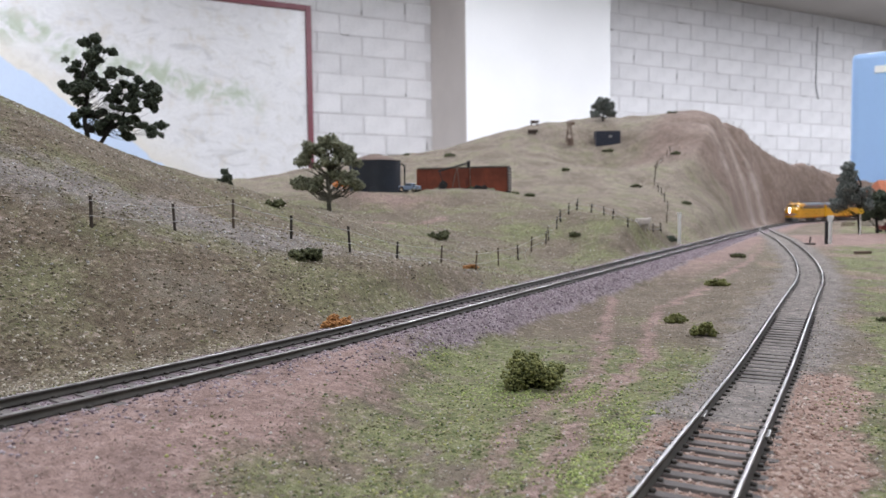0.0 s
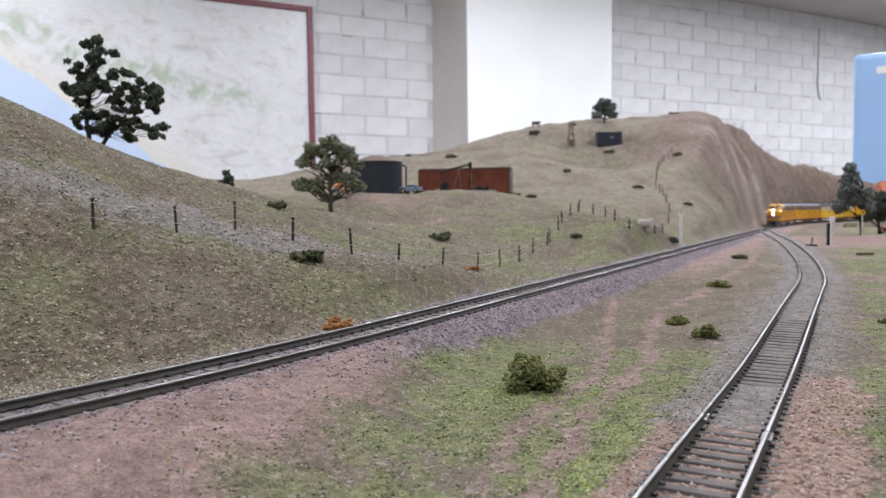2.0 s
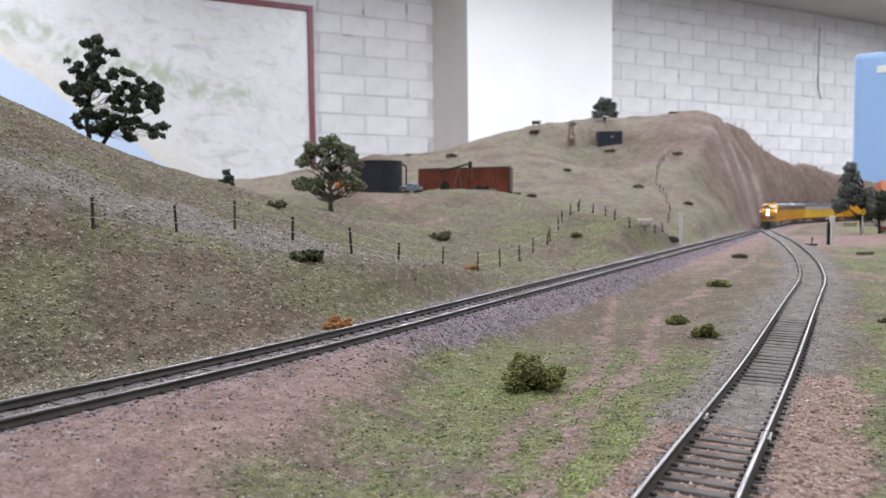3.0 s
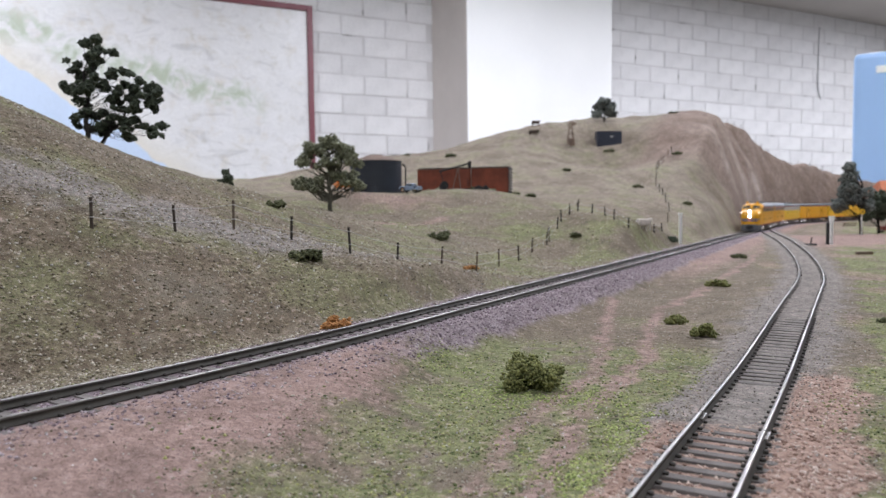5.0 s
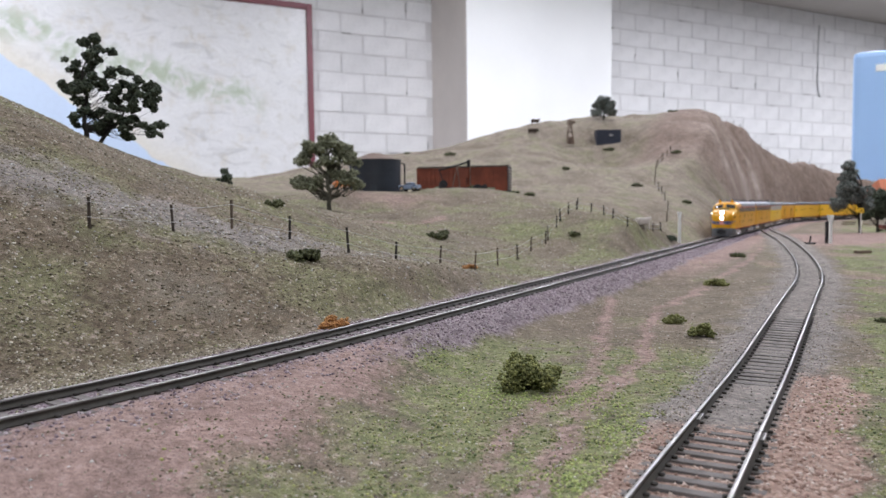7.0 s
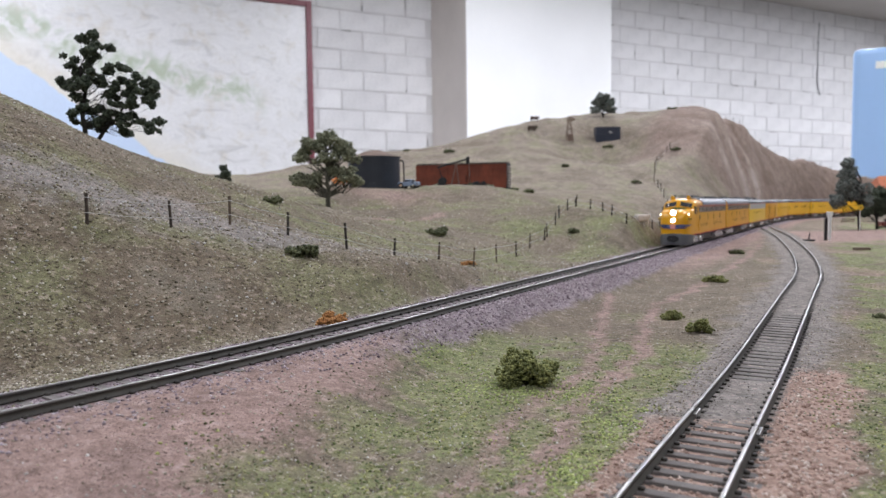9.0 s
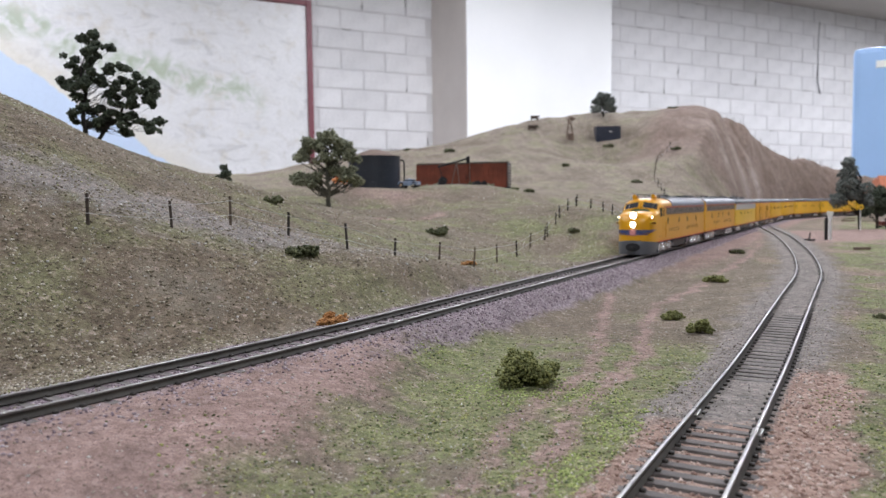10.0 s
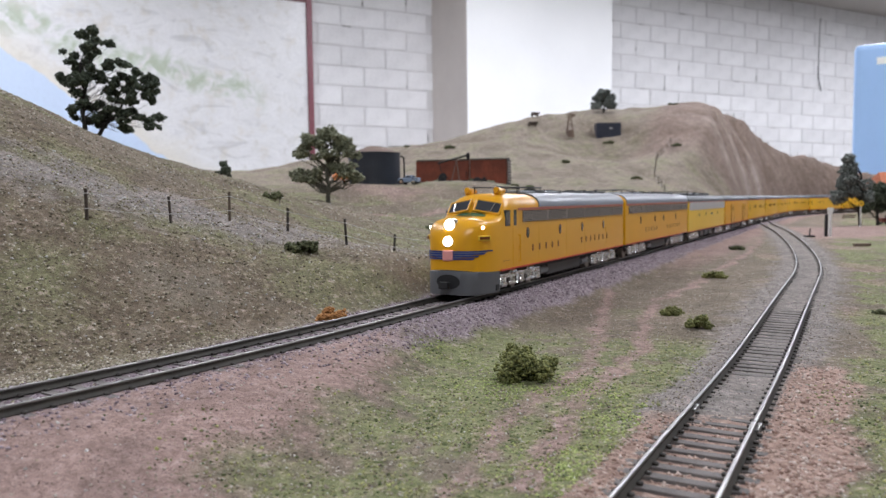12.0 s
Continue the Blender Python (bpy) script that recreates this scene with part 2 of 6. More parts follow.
RUT_A = [(0.0036, 0.1479), (0.0126, 0.1763), (0.0252, 0.2116), (0.0531, 0.2591), (0.0628, 0.2952), (0.0869, 0.3873), (0.110, 0.47)]
RUT_B = [(0.0186, 0.1474), (0.0239, 0.164), (0.0362, 0.1996), (0.0475, 0.2236), (0.0808, 0.294), (0.1088, 0.3855), (0.126, 0.424), (0.194, 0.54), (0.30, 0.72), (0.39, 0.9)]
# brightest turf: centre, spread
LUSH = [(-0.008, 0.287, 0.017, 0.022), (0.020, 0.240, 0.016, 0.022), (0.044, 0.232, 0.013, 0.013), (0.052, 0.195, 0.012, 0.018), (0.030, 0.158, 0.014, 0.018)]


def blob(x, y, cx, cy, rx, ry):
    return np.exp(-(((x - cx) / rx) ** 2 + ((y - cy) / ry) ** 2))


def zones(x, y, dm, ds):
    """How much of each cover lies at a place: grass, pink soil, grey soil; purple ballast, tan gravel, cliff; rock,
    darker brown soil, dust.
    """
    n1, n2, n3 = wave(x, y, 0.05, 31), wave(x, y, 0.02, 32), wave(x, y, 0.16, 33)
    n4 = wave(x, y, 0.008, 34)
    j = 0.006 * n1 + 0.003 * n2 + 0.0012 * n4
    rut = np.minimum(polydist(x + 0.4 * j, y + 0.4 * j, RUT_A), polydist(x - 0.4 * j, y + 0.4 * j, RUT_B))
    inrut = smoothstep(0.0062, 0.0006, rut + 0.0013 * n2 + 0.0009 * n4) * (0.62 + 0.22 * n1)
    right = smoothstep(0.0, 0.01, dm)
    beyond = smoothstep(0.0, 0.02, x - 0.56 * (y - 0.14) - 0.046)
    edge = np.interp(y, [0.15, 0.20, 0.24, 0.30, 0.40], [-0.050, -0.034, -0.026, -0.020, -0.004])
    pinkleft = right * smoothstep(0.345, 0.30, y + 0.5 * j) * smoothstep(edge + 0.020, edge - 0.022, x + 1.6 * j)
    road = right * smoothstep(0.16, 0.08, abs(y - 1.05 - 0.15 * (x - 0.6)) + 4 * j) * smoothstep(0.40, 0.5, x)
    between = right * smoothstep(0.5, 0.75, y) * smoothstep(0.075, 0.045, np.minimum(dm, 1)) * 0.6
    pink = np.clip(np.maximum.reduce([pinkleft, road, inrut * right * 0.75, between, right * 0.32 * smoothstep(0.1, 0.6, n3) * smoothstep(0.30, 0.38, y)]), 0, 1) * smoothstep(0.015, 0.030, ds)
    pink = np.maximum(pink, (1 - right) * 0.45 * smoothstep(0.012, 0.004, polydist(x, y, [(-0.06, 0.73), (-0.03, 0.80), (0.0, 0.88)]) + j))
    pink = np.maximum(pink, (1 - right) * 0.45 * blob(x, y, -0.07, 0.98, 0.06, 0.05))
    bright = sum(blob(x + j, y - j, *p) for p in LUSH)
    patchy = smoothstep(-0.9, 0.7, n1 + 0.7 * n2 + 0.5 * n4 + 0.25)
    green = right * np.clip((0.35 + 0.65 * smoothstep(edge, edge + 0.05, x)) * patchy * smoothstep(edge - 0.014, edge + 0.022, x + 1.6 * j) * smoothstep(0.37, 0.30, y + 0.3 * x + j) * (1 - beyond) + 0.75 * bright, 0, 1)
    green = np.maximum(green, right * 0.42 * smoothstep(0.0, 0.9, n3 + 0.4 * n1 + 0.2 * n4))
    green = np.maximum(green, right * 0.9 * smoothstep(0.027, 0.038, ds + j) * beyond * smoothstep(-0.5, 0.5, n1 + 0.4 * n2 + 0.25))
    green *= (1 - np.clip(pinkleft * 0.7 + 1.1 * inrut + road, 0, 1)) * smoothstep(0.015, 0.023, ds) * smoothstep(0.02, 0.035, dm)
    hillgreen = (1 - right) * smoothstep(-0.5, 0.9, 0.7 * n3 + 0.5 * n1 + 0.35 * n2) * (0.34 + 0.20 * smoothstep(0.36, 0.50, y)) * (1 - 0.45 * smoothstep(0.8, 1.3, y))
    grass = np.maximum(green, hillgreen)
    ballast = smoothstep(0.030, 0.020, abs(dm - 0.004) + 0.4 * j) * (1 - 0.75 * smoothstep(0.05, -0.06, x) * right)
    ballast = ballast * (1 - 0.8 * right * smoothstep(0.012, 0.018, dm) * smoothstep(0.02, -0.04, x))
    tan = smoothstep(0.022, 0.014, ds + 0.5 * j) * smoothstep(0.205, 0.185, y + 0.5 * j) * right
    tan = np.maximum(tan, right * smoothstep(0.032, 0.025, ds + j) * smoothstep(0.010, 0.014, ds) * smoothstep(0.275, 0.245, y + j) * beyond)
    grey = np.maximum(smoothstep(0.026, 0.014, ds + 0.5 * j) * smoothstep(0.175, 0.205, y), (1 - right) * 0.6 * smoothstep(0.034, 0.006, polydist(x, y, [(-0.25, 0.33), (-0.10, 0.385), (-0.06, 0.43), (0.0, 0.52)]) + 2 * j))
    grey = np.maximum(grey, right * 0.45 * smoothstep(0.034, 0.016, ds + j) * smoothstep(0.25, 0.35, y))
    cliff = (1 - right) * smoothstep(1.40, 1.60, y - 0.25 * j) * smoothstep(0.30, 0.14, abs(dm))
    rock = (1 - right) * (blob(x, y, 0.705, 1.715, 0.035, 0.06) + blob(x, y, 0.795, 1.85, 0.03, 0.05) + 0.6 * blob(x, y, 0.60, 1.58, 0.03, 0.05)) * (0.55 + 0.45 * smoothstep(-0.5, 0.4, n1 + n2))
    dark_soil = (1 - right) * smoothstep(0.45, 0.30, y + 0.35 * x + 3 * j) * smoothstep(-0.6, 0.6, 0.6 * n3 + 0.5 * n1 + 0.5 * n2 + 0.35) * smoothstep(0.02, 0.05, -dm)
    dust = (1 - right) * smoothstep(0.75, 1.35, y) * (0.45 + 0.35 * n3)
    return [np.clip(v, 0, 1) for v in (grass, pink, grey, ballast, tan, cliff, rock, dark_soil, dust)]


def ground_material():
    m, ns, ls, b = material("scenery_ground", 0.95)
    b.inputs["Specular IOR Level"].default_value = 0.15
    za, zb = ns.new("ShaderNodeVertexColor"), ns.new("ShaderNodeVertexColor")
    za.layer_name, zb.layer_name = "cover_a", "cover_b"
    sa, sb = ns.new("ShaderNodeSeparateColor"), ns.new("ShaderNodeSeparateColor")
    ls.new(za.outputs[0], sa.inputs[0]), ls.new(zb.outputs[0], sb.inputs[0])
    zc, sc = ns.new("ShaderNodeVertexColor"), ns.new("ShaderNodeSeparateColor")
    zc.layer_name = "cover_c"
    ls.new(zc.outputs[0], sc.inputs[0])
    mid, fine, big = noise_tex(ns, ls, 330, 5, 0.65), noise_tex(ns, ls, 1100, 3, 0.7), noise_tex(ns, ls, 9, 5, 0.6)
    col = ramp(ns, ls, big, (0.3, (0.172, 0.136, 0.100)), (0.5, (0.205, 0.168, 0.125)), (0.72, (0.240, 0.206, 0.158)))
    speck = ramp(ns, ls, fine, (0.30, 0.28), (0.48, 0.85), (0.60, 1.0), (0.74, 1.5))
    blot = ramp(ns, ls, mid, (0.3, 0.72), (0.7, 1.22))
    for src, c0, c1 in ((sc.outputs[2], (0.25, 0.205, 0.165), (0.36, 0.305, 0.250)), (sc.outputs[1], (0.135, 0.104, 0.074), (0.225, 0.180, 0.128)),
                        (sa.outputs[0], (0.155, 0.170, 0.080), (0.270, 0.278, 0.140)), (sa.outputs[2], (0.21, 0.185, 0.165), (0.32, 0.29, 0.265)),
                        (sa.outputs[1], (0.285, 0.195, 0.168), (0.40, 0.285, 0.250)), (sb.outputs[2], (0.225, 0.165, 0.135), (0.34, 0.268, 0.225)),
                        (sb.outputs[1], (0.30, 0.195, 0.155), (0.45, 0.325, 0.265)), (sb.outputs[0], (0.23, 0.185, 0.195), (0.36, 0.30, 0.31))):
        edge = node(ns, "ShaderNodeMath")
        edge.operation = "MULTIPLY_ADD"
        ls.new(mid, edge.inputs[0])
        edge.inputs[1].default_value = 0.9
        ls.new(src, edge.inputs[2])
        fac = ramp(ns, ls, edge.outputs[0], (0.50, 0.0), (1.0, 1.0))
        col = mix(ns, ls, fac, col, ramp(ns, ls, mid, (0.3, c0), (0.7, c1)))
    # streaks washed down the cutting, and bare rock showing through
    tc = ns.new("ShaderNodeTexCoord")
    mp = ns.new("ShaderNodeMapping")
    mp.inputs["Rotation"].default_value = (0, 0, radians(-35))
    mp.inputs["Scale"].default_value = (8, 20, 9)
    streak = node(ns, "ShaderNodeTexNoise", Scale=1.0, Detail=5.0, Roughness=0.65, Distortion=0.6)
    ls.new(tc.outputs["Object"], mp.inputs["Vector"]), ls.new(mp.outputs[0], streak.inputs["Vector"])
    wash = mix(ns, ls, 1.0, ramp(ns, ls, streak.outputs["Fac"], (0.34, 0.6), (0.54, 0.0)), sb.outputs[2], "MULTIPLY")
    col = mix(ns, ls, wash, col, (0.185, 0.128, 0.100))
    pale = mix(ns, ls, 1.0, ramp(ns, ls, streak.outputs["Fac"], (0.54, 0.0), (0.72, 0.55)), sb.outputs[2], "MULTIPLY")
    col = mix(ns, ls, pale, col, (0.40, 0.32, 0.275))
    rock = mix(ns, ls, 1.0, ramp(ns, ls, noise_tex(ns, ls, 45, 5, 0.65), (0.38, 0.25), (0.54, 1.0)), sc.outputs[0], "MULTIPLY")
    col = mix(ns, ls, rock, col, (0.52, 0.435, 0.39))
    patch = ramp(ns, ls, noise_tex(ns, ls, 70, 4, 0.6), (0.32, 0.70), (0.5, 1.0), (0.68, 1.22))
    col = mix(ns, ls, 0.7, col, patch, "MULTIPLY")
    col = mix(ns, ls, 0.6, col, blot, "MULTIPLY")
    col = mix(ns, ls, 0.55, col, speck, "MULTIPLY")
    ls.new(col, b.inputs["Base Color"])
    bumped(ns, ls, b, fine, 0.0009, 0.9)
    return m


ground = mesh_np("ground", np.stack([fx, fy, gz], 1), quads, ground_material(), smooth=True)
tagged(ground, "model railway landscape of brown soil, dry grass and low hills", "ground", kind="structure")
cover = zones(fx, fy, gdm, gds)
for nm, three in (("cover_a", cover[:3]), ("cover_b", cover[3:6]), ("cover_c", cover[6:9])):
    at = ground.data.color_attributes.new(nm, "FLOAT_COLOR", "POINT")
    at.data.foreach_set("color", np.stack([*three, np.ones_like(fx)], 1).astype(np.float32).ravel())

# layout bench below the scenery
bench = tagged(new("layout_bench"), "dark wooden bench that carries the railway landscape", "bench", kind="structure")
MAT_BENCH = plain("bench_wood", (0.12, 0.085, 0.06), 0.6, 0, 0.3, 6, 60)
part("bench_top", boxed(-1.3, 4.5, -0.35, 3.2, -0.09, -0.03), MAT_BENCH, bench)
for bx in (-1.2, 0.7, 2.6, 4.4):
    for by in (-0.25, 3.1):
        part("leg", boxed(bx - 0.045, bx + 0.045, by - 0.045, by + 0.045, -1.10, -0.09), MAT_BENCH, bench)


# ---- rails and sleepers ----
def sweep(points, zs, offset, profile):
    """A closed profile (across, up) carried along a line, at an offset to one side."""
    pts = np.asarray(points)[:, :2]
    tang = np.gradient(pts, axis=0)
    tang /= np.linalg.norm(tang, axis=1)[:, None]
    nrm = np.stack([tang[:, 1], -tang[:, 0]], 1)
    prof = np.array(profile)
    n, k = len(pts), len(prof)
    v = np.zeros((n, k, 3))
    v[:, :, :2] = pts[:, None] + nrm[:, None] * (offset + prof[None, :, 0])[..., None]
    v[:, :, 2] = np.asarray(zs)[:, None] + prof[None, :, 1]
    i = np.arange(n * k).reshape(n, k)
    q = np.stack([i[:-1], np.roll(i, -1, 1)[:-1], np.roll(i, -1, 1)[1:], i[1:]], -1).reshape(-1, 4)
    return v.reshape(-1, 3), q


RAIL_WEB = [(-0.0010, -0.0026), (-0.0010, -0.0023), (-0.0003, -0.0018), (-0.0003, -0.0009), (-0.00052, -0.0006), (0.00052, -0.0006), (0.0003, -0.0009), (0.0003, -0.0018), (0.0010, -0.0023), (0.0010, -0.0026)]
RAIL_HEAD = [(-0.00050, -0.0006), (-0.00050, -0.00016), (-0.00032, 0.0), (0.00032, 0.0), (0.00050, -0.00016), (0.00050, -0.0006)]


def tie_mesh():
    bm = boxed(-0.00138, 0.00138, -0.0140, 0.0140, -0.0018, 0, bevel=0.0002)
    me = bpy.data.meshes.new("sleeper")
    bm.to_mesh(me)
    bm.free()
    me.materials.append(MAT_TIE)
    return me


TIE = tie_mesh()

def track(name, label, line, zs, spacing, reach, near_n):
    top = tagged(new(name), label, "railway track")
    for off in (-0.0088, 0.0088):
        v, q = sweep(line, zs, off, RAIL_WEB)
        rail = mesh_np("rail", v, q, MAT_RAIL_SIDE)
        rail.parent = top
        v, q = sweep(line, zs, off, RAIL_HEAD)
        head = mesh_np("rail_head", v, q, MAT_RAIL_HEAD)
        head.parent = rail
        tagged(head, "worn bright running surface")
    s = np.concatenate([[0], np.cumsum(np.hypot(*np.diff(line[:, :2], axis=0).T))])
    a = np.unwrap(np.arctan2(*np.gradient(line[:, :2], axis=0).T[::-1]))
    places = []
    for t in np.arange(reach[0], min(reach[1], s[-1] - 0.002), spacing):
        x, y, z, g = (float(np.interp(t, s, c)) for c in (line[:, 0], line[:, 1], zs, a))
        places.append((math.hypot(x - 0.05, y - 0.1), x, y, z, g + random.uniform(-0.03, 0.03)))
    places.sort()
    for _, x, y, z, g in places[:near_n]:
        ob = new("sleeper", TIE)
        ob.parent = top
        ob.matrix_basis = pose(x, y, z - 0.0026 + random.uniform(-0.0003, 0.0001), 0, 0, math.degrees(g)) @ Matrix.Diagonal((random.uniform(0.9, 1.1), random.uniform(0.96, 1.03), 1, 1))
    # spikes and plates that hold the rails, four to a sleeper
    spike = np.array([(sx * 0.0006, sy * 0.0006, sz) for sx in (-1, 1) for sy in (-1, 1) for sz in (0.0, 0.0006)])
    six = np.array([(0, 1, 3, 2), (4, 6, 7, 5), (0, 4, 5, 1), (2, 3, 7, 6), (1, 5, 7, 3), (0, 2, 6, 4)])
    vs, fs = [], []
    for _, x, y, z, g in places[:near_n]:
        for off in (-0.0104, -0.0072, 0.0072, 0.0104):
            c, sn = math.cos(g), math.sin(g)
            px, py = spike[:, 0], spike[:, 1] + off
            fs.append(six + 8 * len(vs))
            vs.append(np.stack([x + px * c - py * sn, y + px * sn + py * c, z - 0.0026 + spike[:, 2]], 1))
    held = mesh_np("rail_fastening", np.concatenate(vs), np.concatenate(fs), MAT_SPIKE)
    held.parent = top
    tagged(held, "small dark rail spikes", kind="stuff")
    rest = places[near_n:]
    if rest:
        cube = np.array([(sx * 0.0013, sy * 0.0155, sz) for sx in (-1, 1) for sy in (-1, 1) for sz in (-0.0018, 0)])
        fc = np.array([(0, 1, 3, 2), (4, 6, 7, 5), (0, 4, 5, 1), (2, 3, 7, 6), (1, 5, 7, 3), (0, 2, 6, 4)])
        vs, fs = [], []
        for i, (_, x, y, z, g) in enumerate(rest):
            c, sn = math.cos(g), math.sin(g)
            vs.append(np.stack([x + cube[:, 0] * c - cube[:, 1] * sn, y + cube[:, 0] * sn + cube[:, 1] * c, z - 0.0026 + cube[:, 2]], 1))
            fs.append(fc + 8 * i)
        ob = mesh_np("far_sleepers", np.concatenate(vs), np.concatenate(fs), MAT_TIE)
        ob.parent = top
        tagged(ob, kind="stuff")
    return top, places


main_track, MAIN_TIES = track("main_track", "main railway track with dark weathered rails on purple ballast", MAIN, np.full(len(MAIN), RAIL_Z), 0.0068, (1.5, 9), 290)
siding_track, SIDING_TIES = track("siding_track", "siding track with worn sleepers joining the main line", SIDING, SIDING_Z, 0.0068, (0.0, 1.55), 190)

# joiners that hold the siding's rail lengths together
for yj, off in ((0.1985, -0.0088), (0.1885, 0.0088)):
    kj = int(np.abs(SIDING[:, 1] - yj).argmin())
    tx, ty = SIDING[kj + 1, :2] - SIDING[kj - 1, :2]
    aj = math.atan2(ty, tx)
    bm = boxed(-0.0035, 0.0035, -0.0013, 0.0013, -0.0027, -0.0012, bevel=0.0002)
    box(bm, -0.0003, 0.0003, -0.0006, 0.0006, -0.0012, 0.0001)
    joiner = part("rail_joiner", bm, MAT_CHROME_DULL, siding_track, "bright metal rail joiner")
    joiner.matrix_basis = pose(float(SIDING[kj, 0] + math.sin(aj) * off), float(SIDING[kj, 1] - math.cos(aj) * off), float(SIDING_Z[kj]), 0, 0, math.degrees(aj))


# ---- train ----
MAT_MIDYELLOW = plain("car_yellow_paint", (0.72, 0.40, 0.015), 0.36, 0, 0.05, 20, 300)
MAT_RED = plain("red_stripe_paint", (0.55, 0.05, 0.03), 0.4, 0, 0.05)
MAT_SILVER = plain("silver_bogie_paint", (0.88, 0.89, 0.91), 0.2, 1.0, 0.15, 150, 700, 0.0006)
MAT_PILOT = plain("dark_grey_pilot_paint", (0.095, 0.098, 0.105), 0.45, 0, 0.1, 30, 400)
MAT_TANKGREY = plain("dark_grey_fuel_tank", (0.055, 0.055, 0.058), 0.5, 0, 0.2, 60)
MAT_BLACK = plain("black_underframe", (0.012, 0.012, 0.013), 0.65, 0, 0.3, 90)
MAT_WINDOW = plain("dark_window_glass", (0.045, 0.048, 0.055), 0.08, 0, 0.1)
MAT_GRILLE = plain("dull_metal_grille", (0.34, 0.30, 0.27), 0.42, 0.5, 0.15, 200)
MAT_BROWN_BAR = plain("dark_lettering_paint", (0.16, 0.045, 0.01), 0.45, 0, 0.1)
MAT_GREEN_PANEL = plain("dull_green_panel", (0.05, 0.10, 0.035), 0.7, 0, 0.1)
MAT_BLUE_WING = plain("blue_emblem_paint", (0.05, 0.11, 0.42), 0.4, 0, 0.05)
MAT_SHIELD = plain("pale_red_emblem_paint", (0.70, 0.30, 0.28), 0.4, 0, 0.05)
MAT_CHROME = plain("chrome_trim", (0.75, 0.74, 0.70), 0.2, 0.9, 0.05)
MAT_PALE_BAND = plain("pale_grey_letterboard", (0.42, 0.42, 0.42), 0.4, 0, 0.06)


def lamp_material(name, colour, strength):
    m, ns, ls, b = material(name, 0.3)
    b.inputs["Base Color"].default_value = (*colour, 1)
    b.inputs["Emission Color"].default_value = (*colour, 1)
    b.inputs["Emission Strength"].default_value = strength
    return m


MAT_HEADLIGHT = lamp_material("lit_headlight", (1.0, 0.97, 0.90), 9)
MAT_CLASSLIGHT = lamp_material("lit_marker_lamp", (1.0, 0.93, 0.75), 6)


def loft(sections, zb):
    """A closed skin through sections (x, half width, shoulder height, top height, bottom height)."""
    bm = bmesh.new()
    rings = []
    for sec in sections:
        x, w, zs, zt = sec[:4]
        low = sec[4] if len(sec) > 4 else zb
        half = [(w, low), (w, low + (zs - low) * 0.5), (w, zs)]
        for k in range(1, 7):
            a = k / 6 * math.pi / 2
            half.append((w * max(0.0, math.cos(a)) ** 0.8, zs + (zt - zs) * math.sin(a) ** 0.8))
        ring = half + [(-y, z) for y, z in reversed(half[:-1])]
        rings.append([bm.verts.new((x, y, z)) for y, z in ring])
    for r0, r1 in zip(rings, rings[1:]):
        for i in range(len(r0) - 1):
            bm.faces.new((r0[i], r0[i + 1], r1[i + 1], r1[i]))
        bm.faces.new((r0[-1], r0[0], r1[0], r1[-1]))
    bm.faces.new(rings[0])
    bm.faces.new(list(reversed(rings[-1])))
    bmesh.ops.recalc_face_normals(bm, faces=bm.faces)
    return bm


def truck(parent, x, axles, pitch):
    """A bogie with sprung side frames and its wheelsets."""
    bm = bmesh.new()
    half = pitch * (axles - 1) / 2
    for sgn in (-1, 1):
        y0, y1 = sorted((sgn * 0.0125, sgn * 0.0150))
        box(bm, -half - 0.005, half + 0.005, y0, y1, 0.0066, 0.0092, bevel=0.0006)
        for k in range(axles):
            cx = -half + k * pitch
            box(bm, cx - 0.0022, cx + 0.0022, min(sgn * 0.0125, sgn * 0.0163), max(sgn * 0.0125, sgn * 0.0163), 0.0028, 0.0075, bevel=0.0006)
            tube(bm, (cx - 0.0042, sgn * 0.0148, 0.0030), (cx - 0.0030, sgn * 0.0148, 0.0075), 0.0007, seg=6)
            tube(bm, (cx + 0.0042, sgn * 0.0148, 0.0030), (cx + 0.0030, sgn * 0.0148, 0.0075), 0.0007, seg=6)
        for k in range(axles - 1):
            cx = -half + (k + 0.5) * pitch
            box(bm, cx - 0.0040, cx + 0.0040, min(sgn * 0.013, sgn * 0.0158), max(sgn * 0.013, sgn * 0.0158), 0.0030, 0.0048, bevel=0.0005)
            for dx in (-0.002, 0.0, 0.002):
                tube(bm, (cx + dx, sgn * 0.0150, 0.0045), (cx + dx, sgn * 0.0150, 0.0075), 0.0008, seg=6)
            tube(bm, (cx - 0.003, sgn * 0.0158, 0.0095), (cx + 0.003, sgn * 0.0158, 0.0095), 0.0012, seg=8)
    box(bm, -half * 0.5 - 0.003, half * 0.5 + 0.003, -0.012, 0.012, 0.0060, 0.0090)
    t = part("bogie", bm, MAT_SILVER, parent, "silver painted bogie with springs and axle boxes")
    t.location = (x, 0, 0)
    for k in range(axles):
        bm = bmesh.new()
        for sgn in (-1, 1):
            tube(bm, (0, sgn * 0.0072, 0), (0, sgn * 0.0102, 0), 0.0056, seg=20)
            tube(bm, (0, sgn * 0.0068, 0), (0, sgn * 0.0074, 0), 0.0063, seg=20)
        tube(bm, (0, -0.0118, 0), (0, 0.0118, 0), 0.0014, seg=8)
        w = part("wheelset", bm, MAT_GRILLE, t)
        w.location = (-half + k * pitch, 0, 0.0056)
    return t


